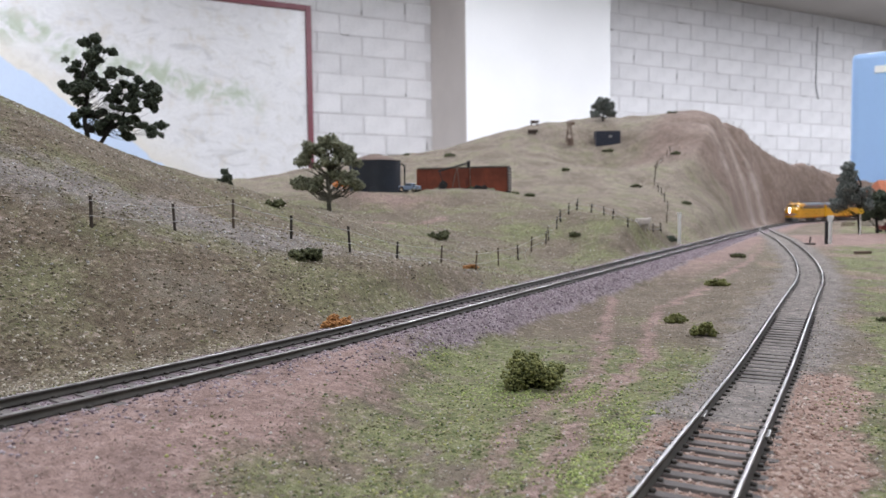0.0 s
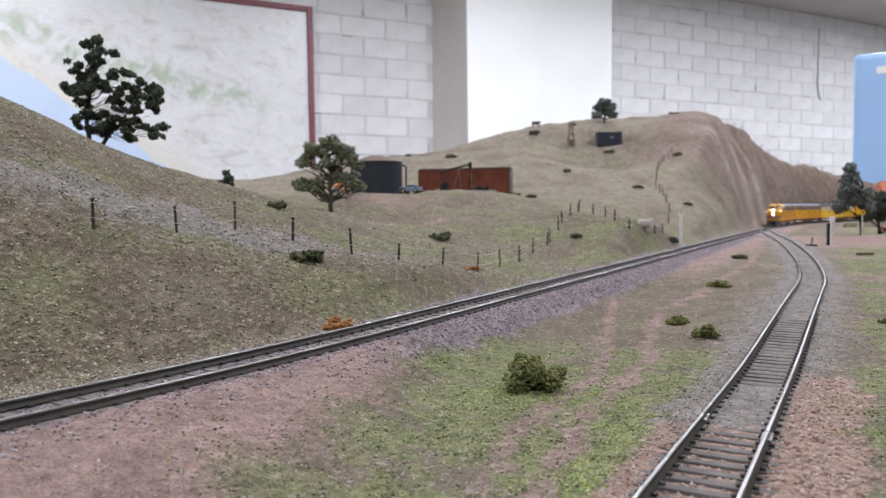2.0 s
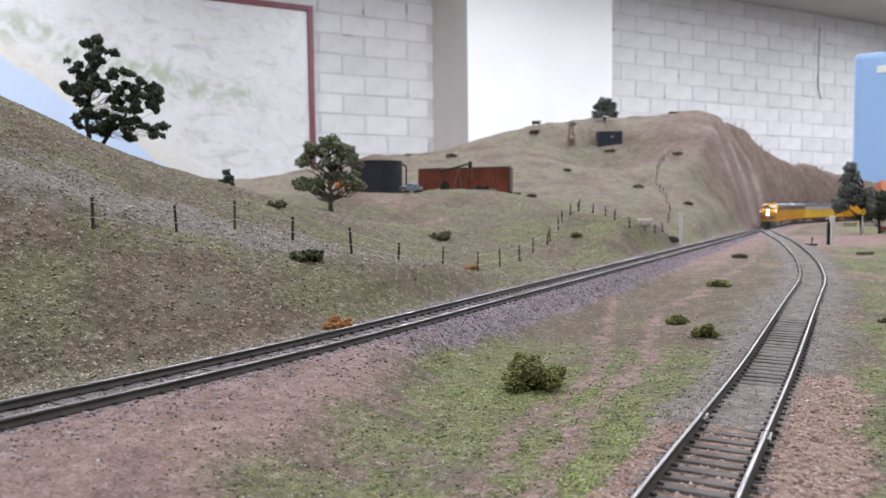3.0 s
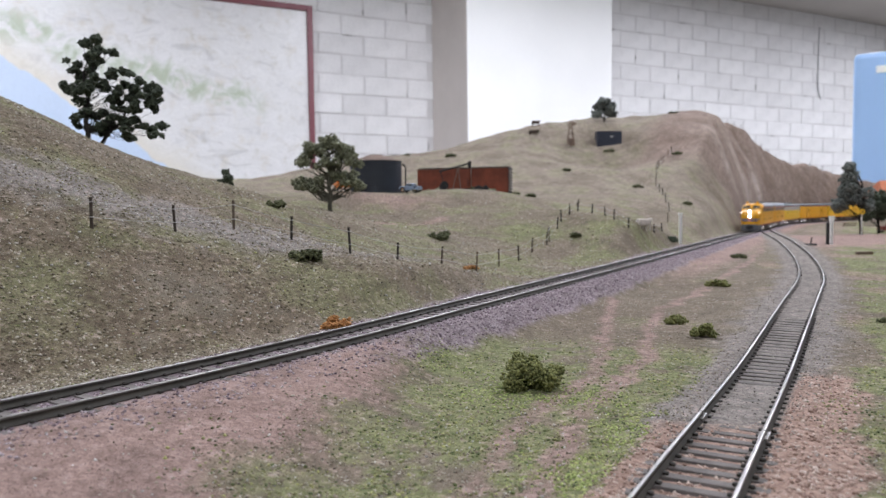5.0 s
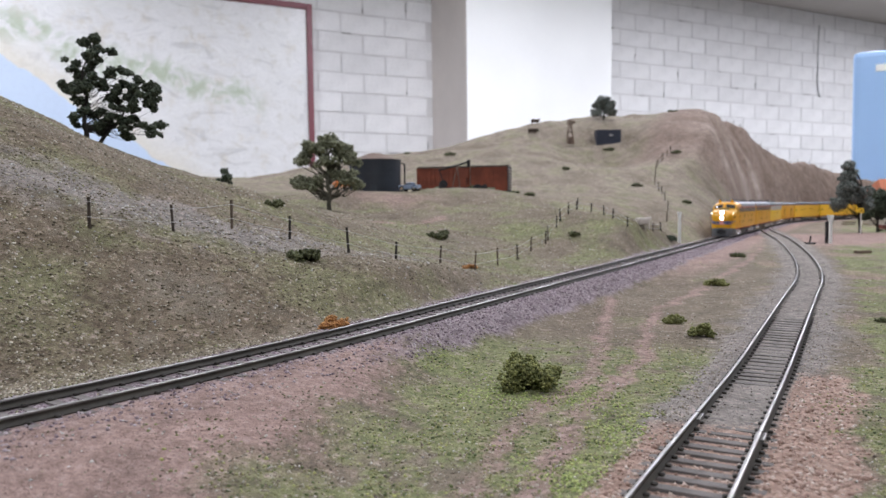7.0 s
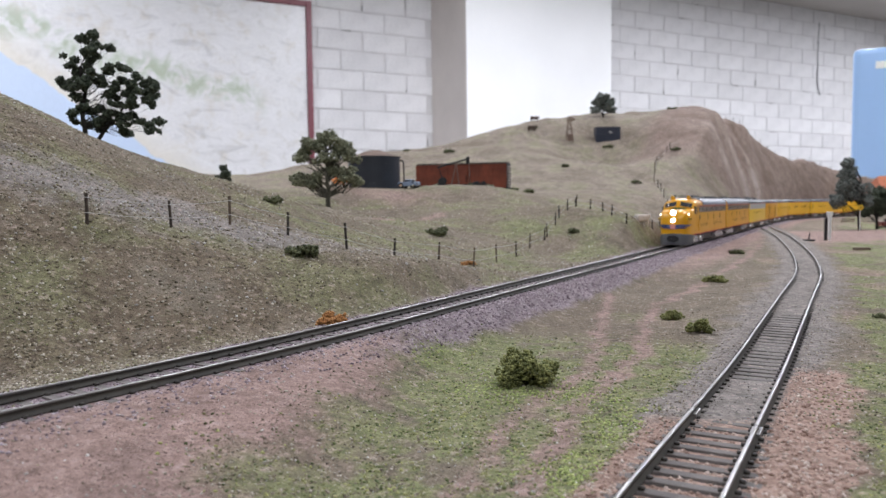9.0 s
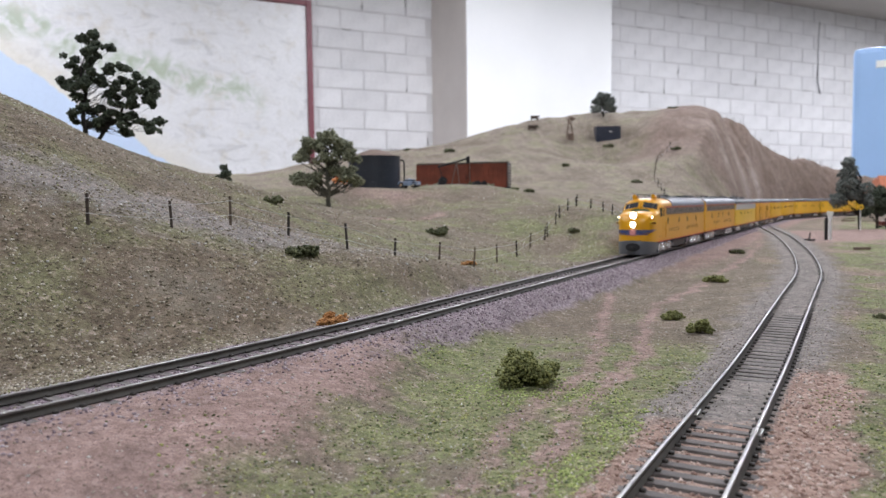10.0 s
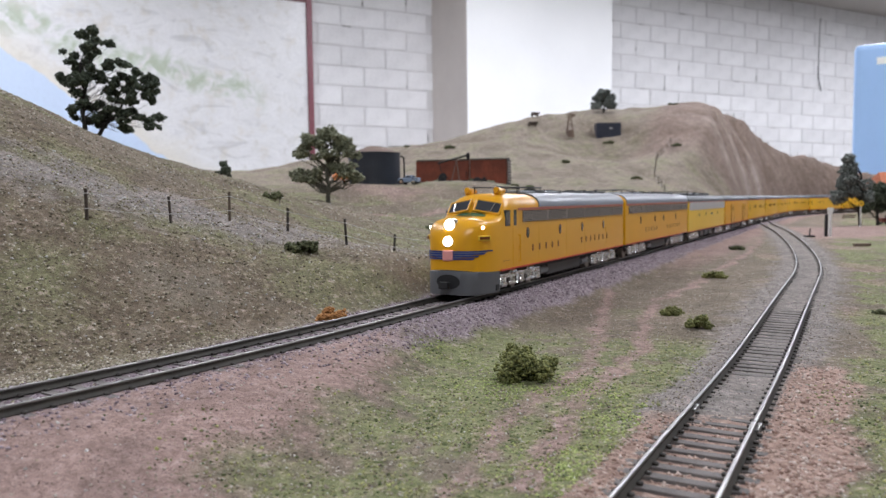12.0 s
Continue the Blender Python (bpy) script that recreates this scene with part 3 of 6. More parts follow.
def side_boxes(name, parent, mat, x0, x1, z0, z1, out=0.0004, w=0.0172, bevel=0.0, label="", both=True):
    for sgn in ((-1, 1) if both else (1,)):
        y0, y1 = sorted((sgn * (w - 0.001), sgn * (w + out)))
        part(name, boxed(x0, x1, y0, y1, z0, z1, bevel=bevel), mat, parent, label)


def oval(name, parent, mat, x, z, rx, rz, w=0.0172, rim=None):
    for sgn in (-1, 1):
        bm = bmesh.new()
        tube(bm, (x, sgn * (w - 0.001), z), (x, sgn * (w + 0.00025), z), 1.0, seg=16)
        for v in bm.verts:
            v.co.x, v.co.z = x + (v.co.x - x) * rx, z + (v.co.z - z) * rz
        ob = part(name, bm, mat, parent)
        if rim:
            bm = bmesh.new()
            tube(bm, (x, sgn * (w - 0.001), z), (x, sgn * (w + 0.00012), z), 1.0, seg=16)
            for v in bm.verts:
                v.co.x, v.co.z = x + (v.co.x - x) * (rx + 0.0005), z + (v.co.z - z) * (rz + 0.0005)
            part("rim", bm, rim, ob)


def word_bars(parent, mat, x0, x1, z, h, n, skip=()):
    """A row of upright letter strokes that stand for a painted name."""
    for k in range(n):
        if k in skip:
            continue
        x = x0 + (x1 - x0) * k / max(1, n - 1)
        side_boxes("lettering_bar", parent, mat, x - 0.0009, x + 0.0009, z, z + h, 0.00015)


def roof_gear(parent, front, fans):
    """Fans, hatches and pipes along a locomotive roof."""
    for x in fans:
        bm = bmesh.new()
        tube(bm, (x, 0, 0.0495), (x, 0, 0.0524), 0.0085, seg=20)
        fan = part("roof_fan", bm, MAT_GREY, parent)
        bm = bmesh.new()
        tube(bm, (x, 0, 0.0522), (x, 0, 0.0530), 0.0034, seg=12)
        part("fan_hub", bm, MAT_BLACK, fan)
    for x in (front - 0.035, front - 0.075):
        part("roof_hatch", boxed(x - 0.011, x + 0.011, -0.008, 0.008, 0.0500, 0.0520, bevel=0.0008), MAT_ROOF, parent)
    bm = bmesh.new()
    for y in (-0.007, 0.007):
        tube(bm, (front + 0.004, y, 0.0538), (front - 0.058, y, 0.0538), 0.0004, seg=6)
        for x in (front + 0.002, front - 0.022, front - 0.039, front - 0.056):
            tube(bm, (x, y, 0.0495), (x, y, 0.0538), 0.0003, seg=5)
    part("roof_antenna", bm, MAT_BLACK, parent, "thin black roof antenna rails")


def power_unit(cab):
    e = new("diesel_locomotive")
    rear = -0.1205
    if cab:
        secs = [(rear, 0.0168, 0.0400, 0.0485), (rear + 0.002, 0.0172, 0.0425, 0.0505), (0.078, 0.0172, 0.0425, 0.0505), (0.0845, 0.0172, 0.0419, 0.0501),
                (0.0885, 0.0171, 0.0406, 0.0486), (0.0912, 0.0170, 0.0388, 0.0464), (0.0945, 0.0169, 0.0364, 0.0424), (0.0970, 0.0168, 0.0350, 0.0399), (0.0988, 0.0167, 0.0346, 0.0392),
                (0.105, 0.0163, 0.0340, 0.0388, 0.0117), (0.1105, 0.0153, 0.0331, 0.0383, 0.0120), (0.1150, 0.0138, 0.0315, 0.0373, 0.0124), (0.1182, 0.0116, 0.0292, 0.0354, 0.0127),
                (0.1202, 0.0088, 0.0266, 0.0322, 0.0130), (0.1211, 0.0055, 0.0246, 0.0290, 0.0132), (0.1214, 0.0030, 0.0236, 0.0266, 0.0134)]
    else:
        secs = [(rear, 0.0168, 0.0400, 0.0485), (rear + 0.002, 0.0172, 0.0425, 0.0505), (0.1185, 0.0172, 0.0425, 0.0505), (0.1205, 0.0168, 0.0400, 0.0485)]
    body = shade_smooth(part("body", loft(secs, 0.0115), MAT_YELLOW, e, "glossy yellow body shell"))
    body.modifiers.new("edges", "EDGE_SPLIT").split_angle = radians(34)
    front = 0.077 if cab else 0.118
    roof_front = 0.048 if cab else 0.118
    roof = loft([(rear - 0.0002, 0.0168, 0.0432, 0.0491), (rear + 0.002, 0.0175, 0.0434, 0.0512), (roof_front, 0.0175, 0.0434, 0.0512)], 0.0428)
    shade_smooth(part("roof", roof, MAT_ROOF, e, "light grey roof")).modifiers.new("edges", "EDGE_SPLIT").split_angle = radians(30)
    side_boxes("roof_stripe", e, plain("dusty_red_stripe", (0.42, 0.12, 0.09), 0.5, 0, 0.05), rear + 0.002, front, 0.0414, 0.0427, 0.0004)
    # grille with long horizontal fins
    for sgn in (-1, 1):
        y0, y1 = sorted((sgn * 0.0165, sgn * 0.0173))
        g = part("grille", boxed(rear + 0.004, front - 0.006, y0, y1, 0.0352, 0.0412), MAT_BLACK, e, "long dull metal side grille")
        for k in range(7):
            z = 0.0355 + k * 0.0008
            y0, y1 = sorted((sgn * 0.0168, sgn * 0.0178))
            part("fin", boxed(rear + 0.004, front - 0.006, y0, y1, z, z + 0.00045), MAT_GRILLE, g)
        for k in range(5):
            x = rear + 0.03 + k * (front - rear - 0.04) / 5
            part("grille_post", boxed(x, x + 0.0006, min(sgn * 0.0168, sgn * 0.0179), max(sgn * 0.0168, sgn * 0.0179), 0.0352, 0.0412), MAT_GRILLE, g)
    side_boxes("red_stripe", e, MAT_RED, rear + 0.001, 0.098 if cab else 0.1195, 0.0113, 0.0121, 0.0003)
    for x in ((0.064, 0.015, -0.025, -0.070) if cab else (0.075, 0.025, -0.008, -0.06)):
        oval("porthole", e, MAT_WINDOW, x, 0.0292, 0.0016, 0.0026, rim=MAT_BROWN_BAR)
    word_bars(e, MAT_BROWN_BAR, 0.057, 0.018, 0.0190, 0.0036, 5)
    word_bars(e, MAT_BROWN_BAR, -0.024, -0.078, 0.0190, 0.0036, 7)
    # panel seams and doors
    for x in (0.048, 0.004, -0.030, -0.075):
        side_boxes("seam", e, MAT_MIDYELLOW, x, x + 0.0002, 0.0125, 0.0368, 0.00006)
    if cab:
        for sgn in (-1, 1):
            for x0, x1, nm in ((0.0865, 0.0925, "cab_window"), (0.0785, 0.0825, "door_window")):
                y0, y1 = sorted((sgn * 0.0162, sgn * 0.01735))
                part(nm, boxed(x0, x1, y0, y1, 0.0335, 0.0418, bevel=0.0005), MAT_WINDOW, e)
            y0, y1 = sorted((sgn * 0.0165, sgn * 0.0174))
            d = part("cab_door", boxed(0.0775, 0.0836, y0, y1, 0.0130, 0.0335, bevel=0.0003), MAT_YELLOW, e)
            for z0 in (0.0150, 0.0210):
                bm = bmesh.new()
                tube(bm, (0.0765, sgn * 0.0183, z0), (0.0765, sgn * 0.0183, z0 + 0.0075), 0.00035, seg=6)
                tube(bm, (0.0765, sgn * 0.0168, z0), (0.0765, sgn * 0.0183, z0), 0.0003, seg=5)
                tube(bm, (0.0765, sgn * 0.0168, z0 + 0.0075), (0.0765, sgn * 0.0183, z0 + 0.0075), 0.0003, seg=5)
                part("handrail", bm, MAT_YELLOW, e)
            # windscreens, tilted and turned to the side
            bm = boxed(-0.0006, 0.0006, -0.0066, 0.0066, -0.0034, 0.0034, bevel=0.0005)
            wm = pose(0.0931, sgn * 0.0080, 0.0428, -12 * sgn, -40, sgn * 18)
            bm.transform(wm @ pose(0.0008, 0, 0))
            ws = part("windscreen", bm, MAT_WINDOW, e, "dark two-pane windscreen")
            bm = bmesh.new()
            for a, b in (((-0.0067, -0.0036), (0.0067, -0.0036)), ((-0.0067, 0.0036), (0.0067, 0.0036)), ((-0.0067, -0.0036), (-0.0067, 0.0036)), ((0.0067, -0.0036), (0.0067, 0.0036))):
                tube(bm, wm @ Vector((0.0010, *a)), wm @ Vector((0.0010, *b)), 0.0006, seg=8)
            part("window_frame", bm, MAT_YELLOW, ws)
            bm = bmesh.new()
            tube(bm, wm @ Vector((0.0017, sgn * 0.002, -0.0032)), wm @ Vector((0.0017, sgn * 0.003, 0.0026)), 0.0003, seg=5)
            part("wiper", bm, MAT_CHROME, ws)
            # green glare panel halves, draped over the nose top
            bm = bmesh.new()
            bmesh.ops.create_grid(bm, x_segments=8, y_segments=4, size=1.0)
            for v in bm.verts:
                u, q = v.co.x, v.co.y
                px = 0.0968 + (0.0085 - 0.0066 * abs(u + 1) / 2) * (q + 1) / 2
                py = sgn * (0.0002 + 0.0075 * (u + 1))
                fall = (abs(py) / 0.0168) ** 2.3
                v.co = Vector((px, py, np.interp(px, [0.0945, 0.0970, 0.0988, 0.105, 0.1105], [0.0424, 0.0399, 0.0392, 0.0388, 0.0383]) * (1 - fall) + 0.0352 * fall + 0.0005))
            part("glare_panel", bm, MAT_GREEN_PANEL, e)
            # side lamps and number panels on the nose
            def on_nose(y, z):
                return pose(0.1122, sgn * y, z, 0, 0, sgn * 52)
            bm = bmesh.new()
            tube(bm, (-0.001, 0, 0), (0.0014, 0, 0), 0.0008, seg=12)
            bm.transform(on_nose(0.0138, 0.0336))
            part("marker_lamp", bm, MAT_CLASSLIGHT, e)
            bm = boxed(-0.001, 0.0018, -0.0034, 0.0034, -0.0013, 0.0013, bevel=0.0006)
            bm.transform(on_nose(0.0144, 0.0286))
            npan = part("number_board", bm, MAT_LEMON, e, "small pale yellow number board")
            bm = boxed(0.0015, 0.0021, -0.0026, 0.0026, -0.0007, 0.0007)
            bm.transform(on_nose(0.0144, 0.0286))
            part("number_bar", bm, MAT_BROWN_BAR, npan)
            # blue wing stripes wrapped round the nose
            for k in range(-1, 4):
                reach = 0.0161 - 0.0014 * k if k >= 0 else 0.0152
                zt, zh, out = (0.0226 - k * 0.00115, 0.00068, 0.0006) if k >= 0 else (0.0224, 0.0040, 0.0004)
                bm = bmesh.new()
                ring = []
                for i in range(15):
                    y = 0.002 + (reach - 0.002) * i / 14
                    xs, ws = [0.1214, 0.1214, 0.1211, 0.1202, 0.1182, 0.1150, 0.1105, 0.105, 0.0985], [0, 0.003, 0.0055, 0.0088, 0.0116, 0.0138, 0.0153, 0.0163, 0.0168]
                    x = float(np.interp(y, ws, xs))
                    slope = float(np.interp(y - 0.0006, ws, xs) - np.interp(y + 0.0006, ws, xs)) / 0.0012
                    p = Vector((x, y, 0)) + Vector((1, slope, 0)).normalized() * out
                    zl = zt - zh if k >= 0 else zt - zh * (1 - 0.75 * i / 14)
                    ring.append((bm.verts.new((p.x, sgn * p.y, zt)), bm.verts.new((p.x, sgn * p.y, zl))))
                for (a, b), (c, d2) in zip(ring, ring[1:]):
                    bm.faces.new((a, b, d2, c))
                r = bmesh.ops.solidify(bm, geom=bm.faces[:], thickness=0.0003)
                part("wing_stripe" if k >= 0 else "wing_ground", bm, MAT_BLUE_WING if k >= 0 else MAT_PALE_BAND, e, "blue painted wing stripe" if k >= 0 else "pale grey wing ground")
            side_boxes("number_patch", e, MAT_BROWN_BAR, 0.0885, 0.0950, 0.0160, 0.0162, 0.0001) if sgn > 0 else None
        part("emblem", boxed(0.1207, 0.1222, -0.0030, 0.0030, 0.0178, 0.0230, bevel=0.0008), MAT_SHIELD, e, "small pale red and white emblem plate")
        for z, r, x in ((0.0352, 0.0027, 0.1196), (0.0272, 0.0025, 0.1214)):
            bm = bmesh.new()
            tube(bm, (x - 0.004, 0, z), (x + 0.0002, 0, z), r + 0.0003, seg=20)
            bez = part("headlight", bm, MAT_CHROME, e, "round lit headlight with a bright rim")
            bm = bmesh.new()
            bmesh.ops.create_uvsphere(bm, u_segments=16, v_segments=8, radius=r)
            bm.transform(Matrix.Translation((x + 0.0005, 0, z)) @ Matrix.Diagonal((0.35, 1, 1, 1)))
            shade_smooth(part("lens", bm, MAT_HEADLIGHT, bez, "glowing white lens"))
        # grey pilot; a solid black oval paints the dark inside of its coupler pocket
        secs = [(0.0985, 0.0168, 0.0110, 0.0117), (0.105, 0.0164, 0.0113, 0.0119), (0.1105, 0.0156, 0.0117, 0.0123), (0.1150, 0.0142, 0.0120, 0.0127), (0.1184, 0.0121, 0.0122, 0.0130), (0.1206, 0.0094, 0.0122, 0.0132), (0.1215, 0.0066, 0.0122, 0.0132)]
        shade_smooth(part("pilot", loft(secs, 0.0012), MAT_PILOT, e, "dark grey front pilot skirt")).modifiers.new("edges", "EDGE_SPLIT").split_angle = radians(40)
        bm = bmesh.new()
        tube(bm, (0.1170, 0, 0.0076), (0.12185, 0, 0.0076), 1.0, seg=24)
        for v in bm.verts:
            v.co.y, v.co.z = v.co.y * 0.0064, 0.0076 + (v.co.z - 0.0076) * 0.0036
        part("coupler_pocket", bm, MAT_BLACK, e, "solid black oval painting the dark inside of the coupler opening")
        bm = boxed(0.1205, 0.1262, -0.0012, 0.0012, 0.0052, 0.0074, bevel=0.0004)
        box(bm, 0.1245, 0.1272, -0.0026, 0.0026, 0.0046, 0.0080, bevel=0.0006)
        part("coupler", bm, MAT_BLACK, e)
        for sgn in (-1, 1):
            part("step_well", boxed(0.1000, 0.1030, min(sgn * 0.0158, sgn * 0.0170), max(sgn * 0.0158, sgn * 0.0170), 0.0022, 0.0050), MAT_BLACK, e)
            bm = bmesh.new()
            tube(bm, (0.076, sgn * 0.0085, 0.0515), (0.0850, sgn * 0.0085, 0.0522), 0.0013, 0.0016, seg=10)
            box(bm, 0.0800, 0.0835, sgn * 0.0085 - 0.002, sgn * 0.0085 + 0.002, 0.0495, 0.0520, bevel=0.0004)
            part("horn", bm, MAT_YELLOW, e, "yellow roof horn")
    roof_gear(e, front, (0.035, 0.005, -0.035, -0.062, -0.09) if not cab else (0.02, -0.01, -0.05, -0.075, -0.10))
    # underframe, tanks, bogies, end gangway
    part("underframe", boxed(rear + 0.002, 0.100 if cab else 0.118, -0.0145, 0.0145, 0.0090, 0.0120), MAT_BLACK, e)
    part("fuel_tank", boxed(-0.030, 0.028, -0.0140, 0.0140, 0.0028, 0.0105, bevel=0.0015), MAT_TANKGREY, e)
    for sgn in (-1, 1):
        for x in (-0.038, 0.034):
            bm = bmesh.new()
            tube(bm, (x - 0.006, sgn * 0.0125, 0.0062), (x + 0.006, sgn * 0.0125, 0.0062), 0.0024, seg=10)
            part("air_reservoir", bm, MAT_GREY, e)
    # gangway widened in black, standing in for the shade between units
    part("gangway", boxed(rear - 0.0030, rear + 0.001, -0.0150, 0.0150, 0.0115, 0.0465), MAT_BLACK, e)
    for x in ((0.069, -0.078) if cab else (0.078, -0.078)):
        truck(e, x, 3, 0.0225)
    return e


def passenger_car(kind):
    e = new("passenger_car")
    a, b = -0.1195, 0.1195
    shell = MAT_LEMON if kind == "power" else MAT_YELLOW if kind == "baggage" else MAT_MIDYELLOW
    secs = [(a, 0.0166, 0.0390, 0.0470), (a + 0.002, 0.0171, 0.0405, 0.0488), (b - 0.002, 0.0171, 0.0405, 0.0488), (b, 0.0166, 0.0390, 0.0470)]
    shade_smooth(part("body", loft(secs, 0.0110), shell, e, "glossy yellow car side")).modifiers.new("edges", "EDGE_SPLIT").split_angle = radians(34)
    roof = loft([(a - 0.0002, 0.0168, 0.0432, 0.0474), (a + 0.002, 0.0174, 0.0432, 0.0494), (b - 0.002, 0.0174, 0.0432, 0.0494), (b + 0.0002, 0.0168, 0.0432, 0.0474)], 0.0425)
    shade_smooth(part("roof", roof, MAT_CAR_ROOF, e, "grey rounded roof")).modifiers.new("edges", "EDGE_SPLIT").split_angle = radians(30)
    side_boxes("red_stripe", e, MAT_RED, a + 0.001, b - 0.001, 0.0108, 0.0116, 0.0003, w=0.0171)
    side_boxes("roof_stripe", e, MAT_RED, a + 0.001, b - 0.001, 0.0417, 0.0424, 0.0003, w=0.0171)
    if kind == "power":
        side_boxes("letterboard", e, MAT_PALE_BAND, a + 0.002, b - 0.002, 0.0335, 0.0420, 0.0003, w=0.0171, label="pale grey upper side band")
        for x in (-0.062, -0.020, 0.020, 0.062):
            side_boxes("window", e, MAT_WINDOW, x - 0.0024, x + 0.0024, 0.0265, 0.0295, 0.0003, w=0.0171)
        roof_gear(e, 0.10, (0.0, -0.05))
    elif kind == "baggage":
        for x in (-0.060, 0.055):
            for sgn in (-1, 1):
                y0, y1 = sorted((sgn * 0.0165, sgn * 0.0176))
                d = part("sliding_door", boxed(x - 0.013, x + 0.013, y0, y1, 0.0118, 0.0375, bevel=0.0003), MAT_YELLOW, e)
                for dx in (-0.013, 0.0118):
                    part("door_edge", boxed(x + dx, x + dx + 0.0012, min(y0, y1 + 0.0) - 0.00005, y1 + 0.00012 if sgn > 0 else y1, 0.0125, 0.0370), MAT_BROWN_BAR, d)
                part("door_window", boxed(x - 0.003, x + 0.003, min(sgn * 0.017, sgn * 0.0178), max(sgn * 0.017, sgn * 0.0178), 0.0285, 0.0340), MAT_WINDOW, d)
    else:
        n = 6 if kind == "coach" else 9
        word_bars(e, MAT_BROWN_BAR, 0.060, 0.020, 0.0285, 0.0045, n)
        word_bars(e, MAT_BROWN_BAR, -0.020, -0.070, 0.0285, 0.0045, n)
        for x in (-0.108, 0.108):
            side_boxes("vestibule_door", e, MAT_WINDOW, x - 0.0022, x + 0.0022, 0.0250, 0.0350, 0.0002, w=0.0171)
    part("underframe", boxed(a + 0.002, b - 0.002, -0.0140, 0.0140, 0.0085, 0.0115), MAT_BLACK, e)
    for x0, x1 in ((-0.038, -0.016), (-0.008, 0.012), (0.022, 0.040)):
        part("equipment_box", boxed(x0, x1, -0.0148, 0.0148, 0.0036, 0.0088, bevel=0.0008), MAT_GREY, e)
    # full-width black gangways also paint the dark gap between cars
    for x, nm in ((a - 0.0018, "gangway"), (b - 0.001, "gangway")):
        part(nm, boxed(x - 0.0012, x + 0.0040, -0.0150, 0.0150, 0.0110, 0.0450), MAT_BLACK, e)
    for x in (-0.082, 0.082):
        truck(e, x, 3 if kind == "power" else 2, 0.019 if kind == "power" else 0.027)
    return e


TRAIN = [tagged(power_unit(True), "yellow streamlined diesel locomotive with lit headlights and grey pilot", "locomotive"),
         tagged(power_unit(False), "yellow cabless diesel booster unit with long side grille", "locomotive"),
         tagged(passenger_car("power"), "pale yellow baggage car with grey upper band", "railway car"),
         tagged(passenger_car("baggage"), "yellow baggage car with sliding doors and grey roof", "railway car", "yellow passenger cars"),
         tagged(passenger_car("coach"), "yellow passenger car with dark lettering and grey roof", "railway car", "yellow passenger cars"),
         tagged(passenger_car("long"), "yellow passenger car with dense dark lettering", "railway car", "yellow passenger cars")]
TRAIN[1].name = "diesel_booster"
for ob in TRAIN[1:]:
    for piece in ob.children_recursive:
        piece.location.x *= 0.962
        piece.data.transform(Matrix.Diagonal((0.962, 1, 1, 1)))
for k in (4, 5, 4, 5, 4):
    TRAIN.append(copy_thing(TRAIN[k], Matrix.Identity(4)))
CARS = [(ob, 0.1213 + 0.2385 * i + (0.004 if i else 0), 0.078 if i < 2 else 0.082) for i, ob in enumerate(TRAIN)]


def nose_s(t):
    """How far along the main line the locomotive's nose has come."""
    return 3.897 + 0.1267 * t + 0.00176 * t * t - 0.026 * max(0.0, 1 - t / 1.5) ** 2


# ---- room ----
def wall_material():
    m, ns, ls, b = material("white_painted_block", 0.75)
    oi = ns.new("ShaderNodeObjectInfo")
    big, fine = noise_tex(ns, ls, 6, 4), noise_tex(ns, ls, 60, 4, 0.65)
    base = ramp(ns, ls, oi.outputs["Random"], (0.0, (0.76, 0.75, 0.75)), (1.0, (0.84, 0.83, 0.83)))
    col = mix(ns, ls, 0.5, base, ramp(ns, ls, big, (0.3, 0.80), (0.6, 1.0)), "MULTIPLY")
    col = mix(ns, ls, 0.35, col, ramp(ns, ls, fine, (0.30, 0.62), (0.5, 1.0)), "MULTIPLY")
    ls.new(col, b.inputs["Base Color"])
    bumped(ns, ls, b, fine, 0.006, 0.7)
    return m


MAT_WALL = wall_material()
MAT_MORTAR = plain("painted_mortar_joint", (0.63, 0.615, 0.61), 0.85, 0, 0.12, 4, 60, 0.002)
MAT_PLASTER = plain("white_plaster", (0.83, 0.83, 0.82), 0.7, 0, 0.03, 2, 60)
MAT_CEIL = plain("ceiling_paint", (0.46, 0.43, 0.40), 0.8, 0, 0.05, 2, 30)
WALL_A = math.degrees(math.atan(0.52))


def wall_m(s, h, d=0.0):
    """Pose on the back wall: s metres along it, h up, d out of it into the room."""
    return Matrix.Translation((0, 6.66, 0)) @ pose(0, 0, 0, 0, 0, WALL_A) @ Matrix.Translation((s, -d, h))


wall_back = part("wall_north", boxed(-8, 12, 0.0, 0.25, -1.1, CEIL_Z), MAT_MORTAR)
wall_back.matrix_world = wall_m(0, 0)
tagged(wall_back, "white painted concrete block wall with uneven joints", "wall", kind="structure")
for nm, b in (("wall_west", (-7.2, -7.0, -6, 7, -1.1, CEIL_Z)), ("wall_east", (9.6, 9.8, -6, 12, -1.1, CEIL_Z)), ("wall_south", (-7.2, 9.8, -6.2, -6, -1.1, CEIL_Z))):
    tagged(part(nm, boxed(*b), MAT_PLASTER), "plain painted wall", "wall", kind="structure")
tagged(part("ceiling", boxed(-8, 10, -6.5, 13, CEIL_Z, CEIL_Z + 0.1), MAT_CEIL), "plain beige ceiling", "ceiling", kind="structure")
tagged(part("floor", boxed(-8, 10, -6.5, 13, -1.2, -1.1), plain("floor_covering", (0.25, 0.24, 0.23), 0.6, 0, 0.15, 4, 60)), "grey floor covering", "floor", kind="structure")
MAT_TUBE = lamp_material("lit_diffuser", (0.95, 0.98, 1.0), 4)
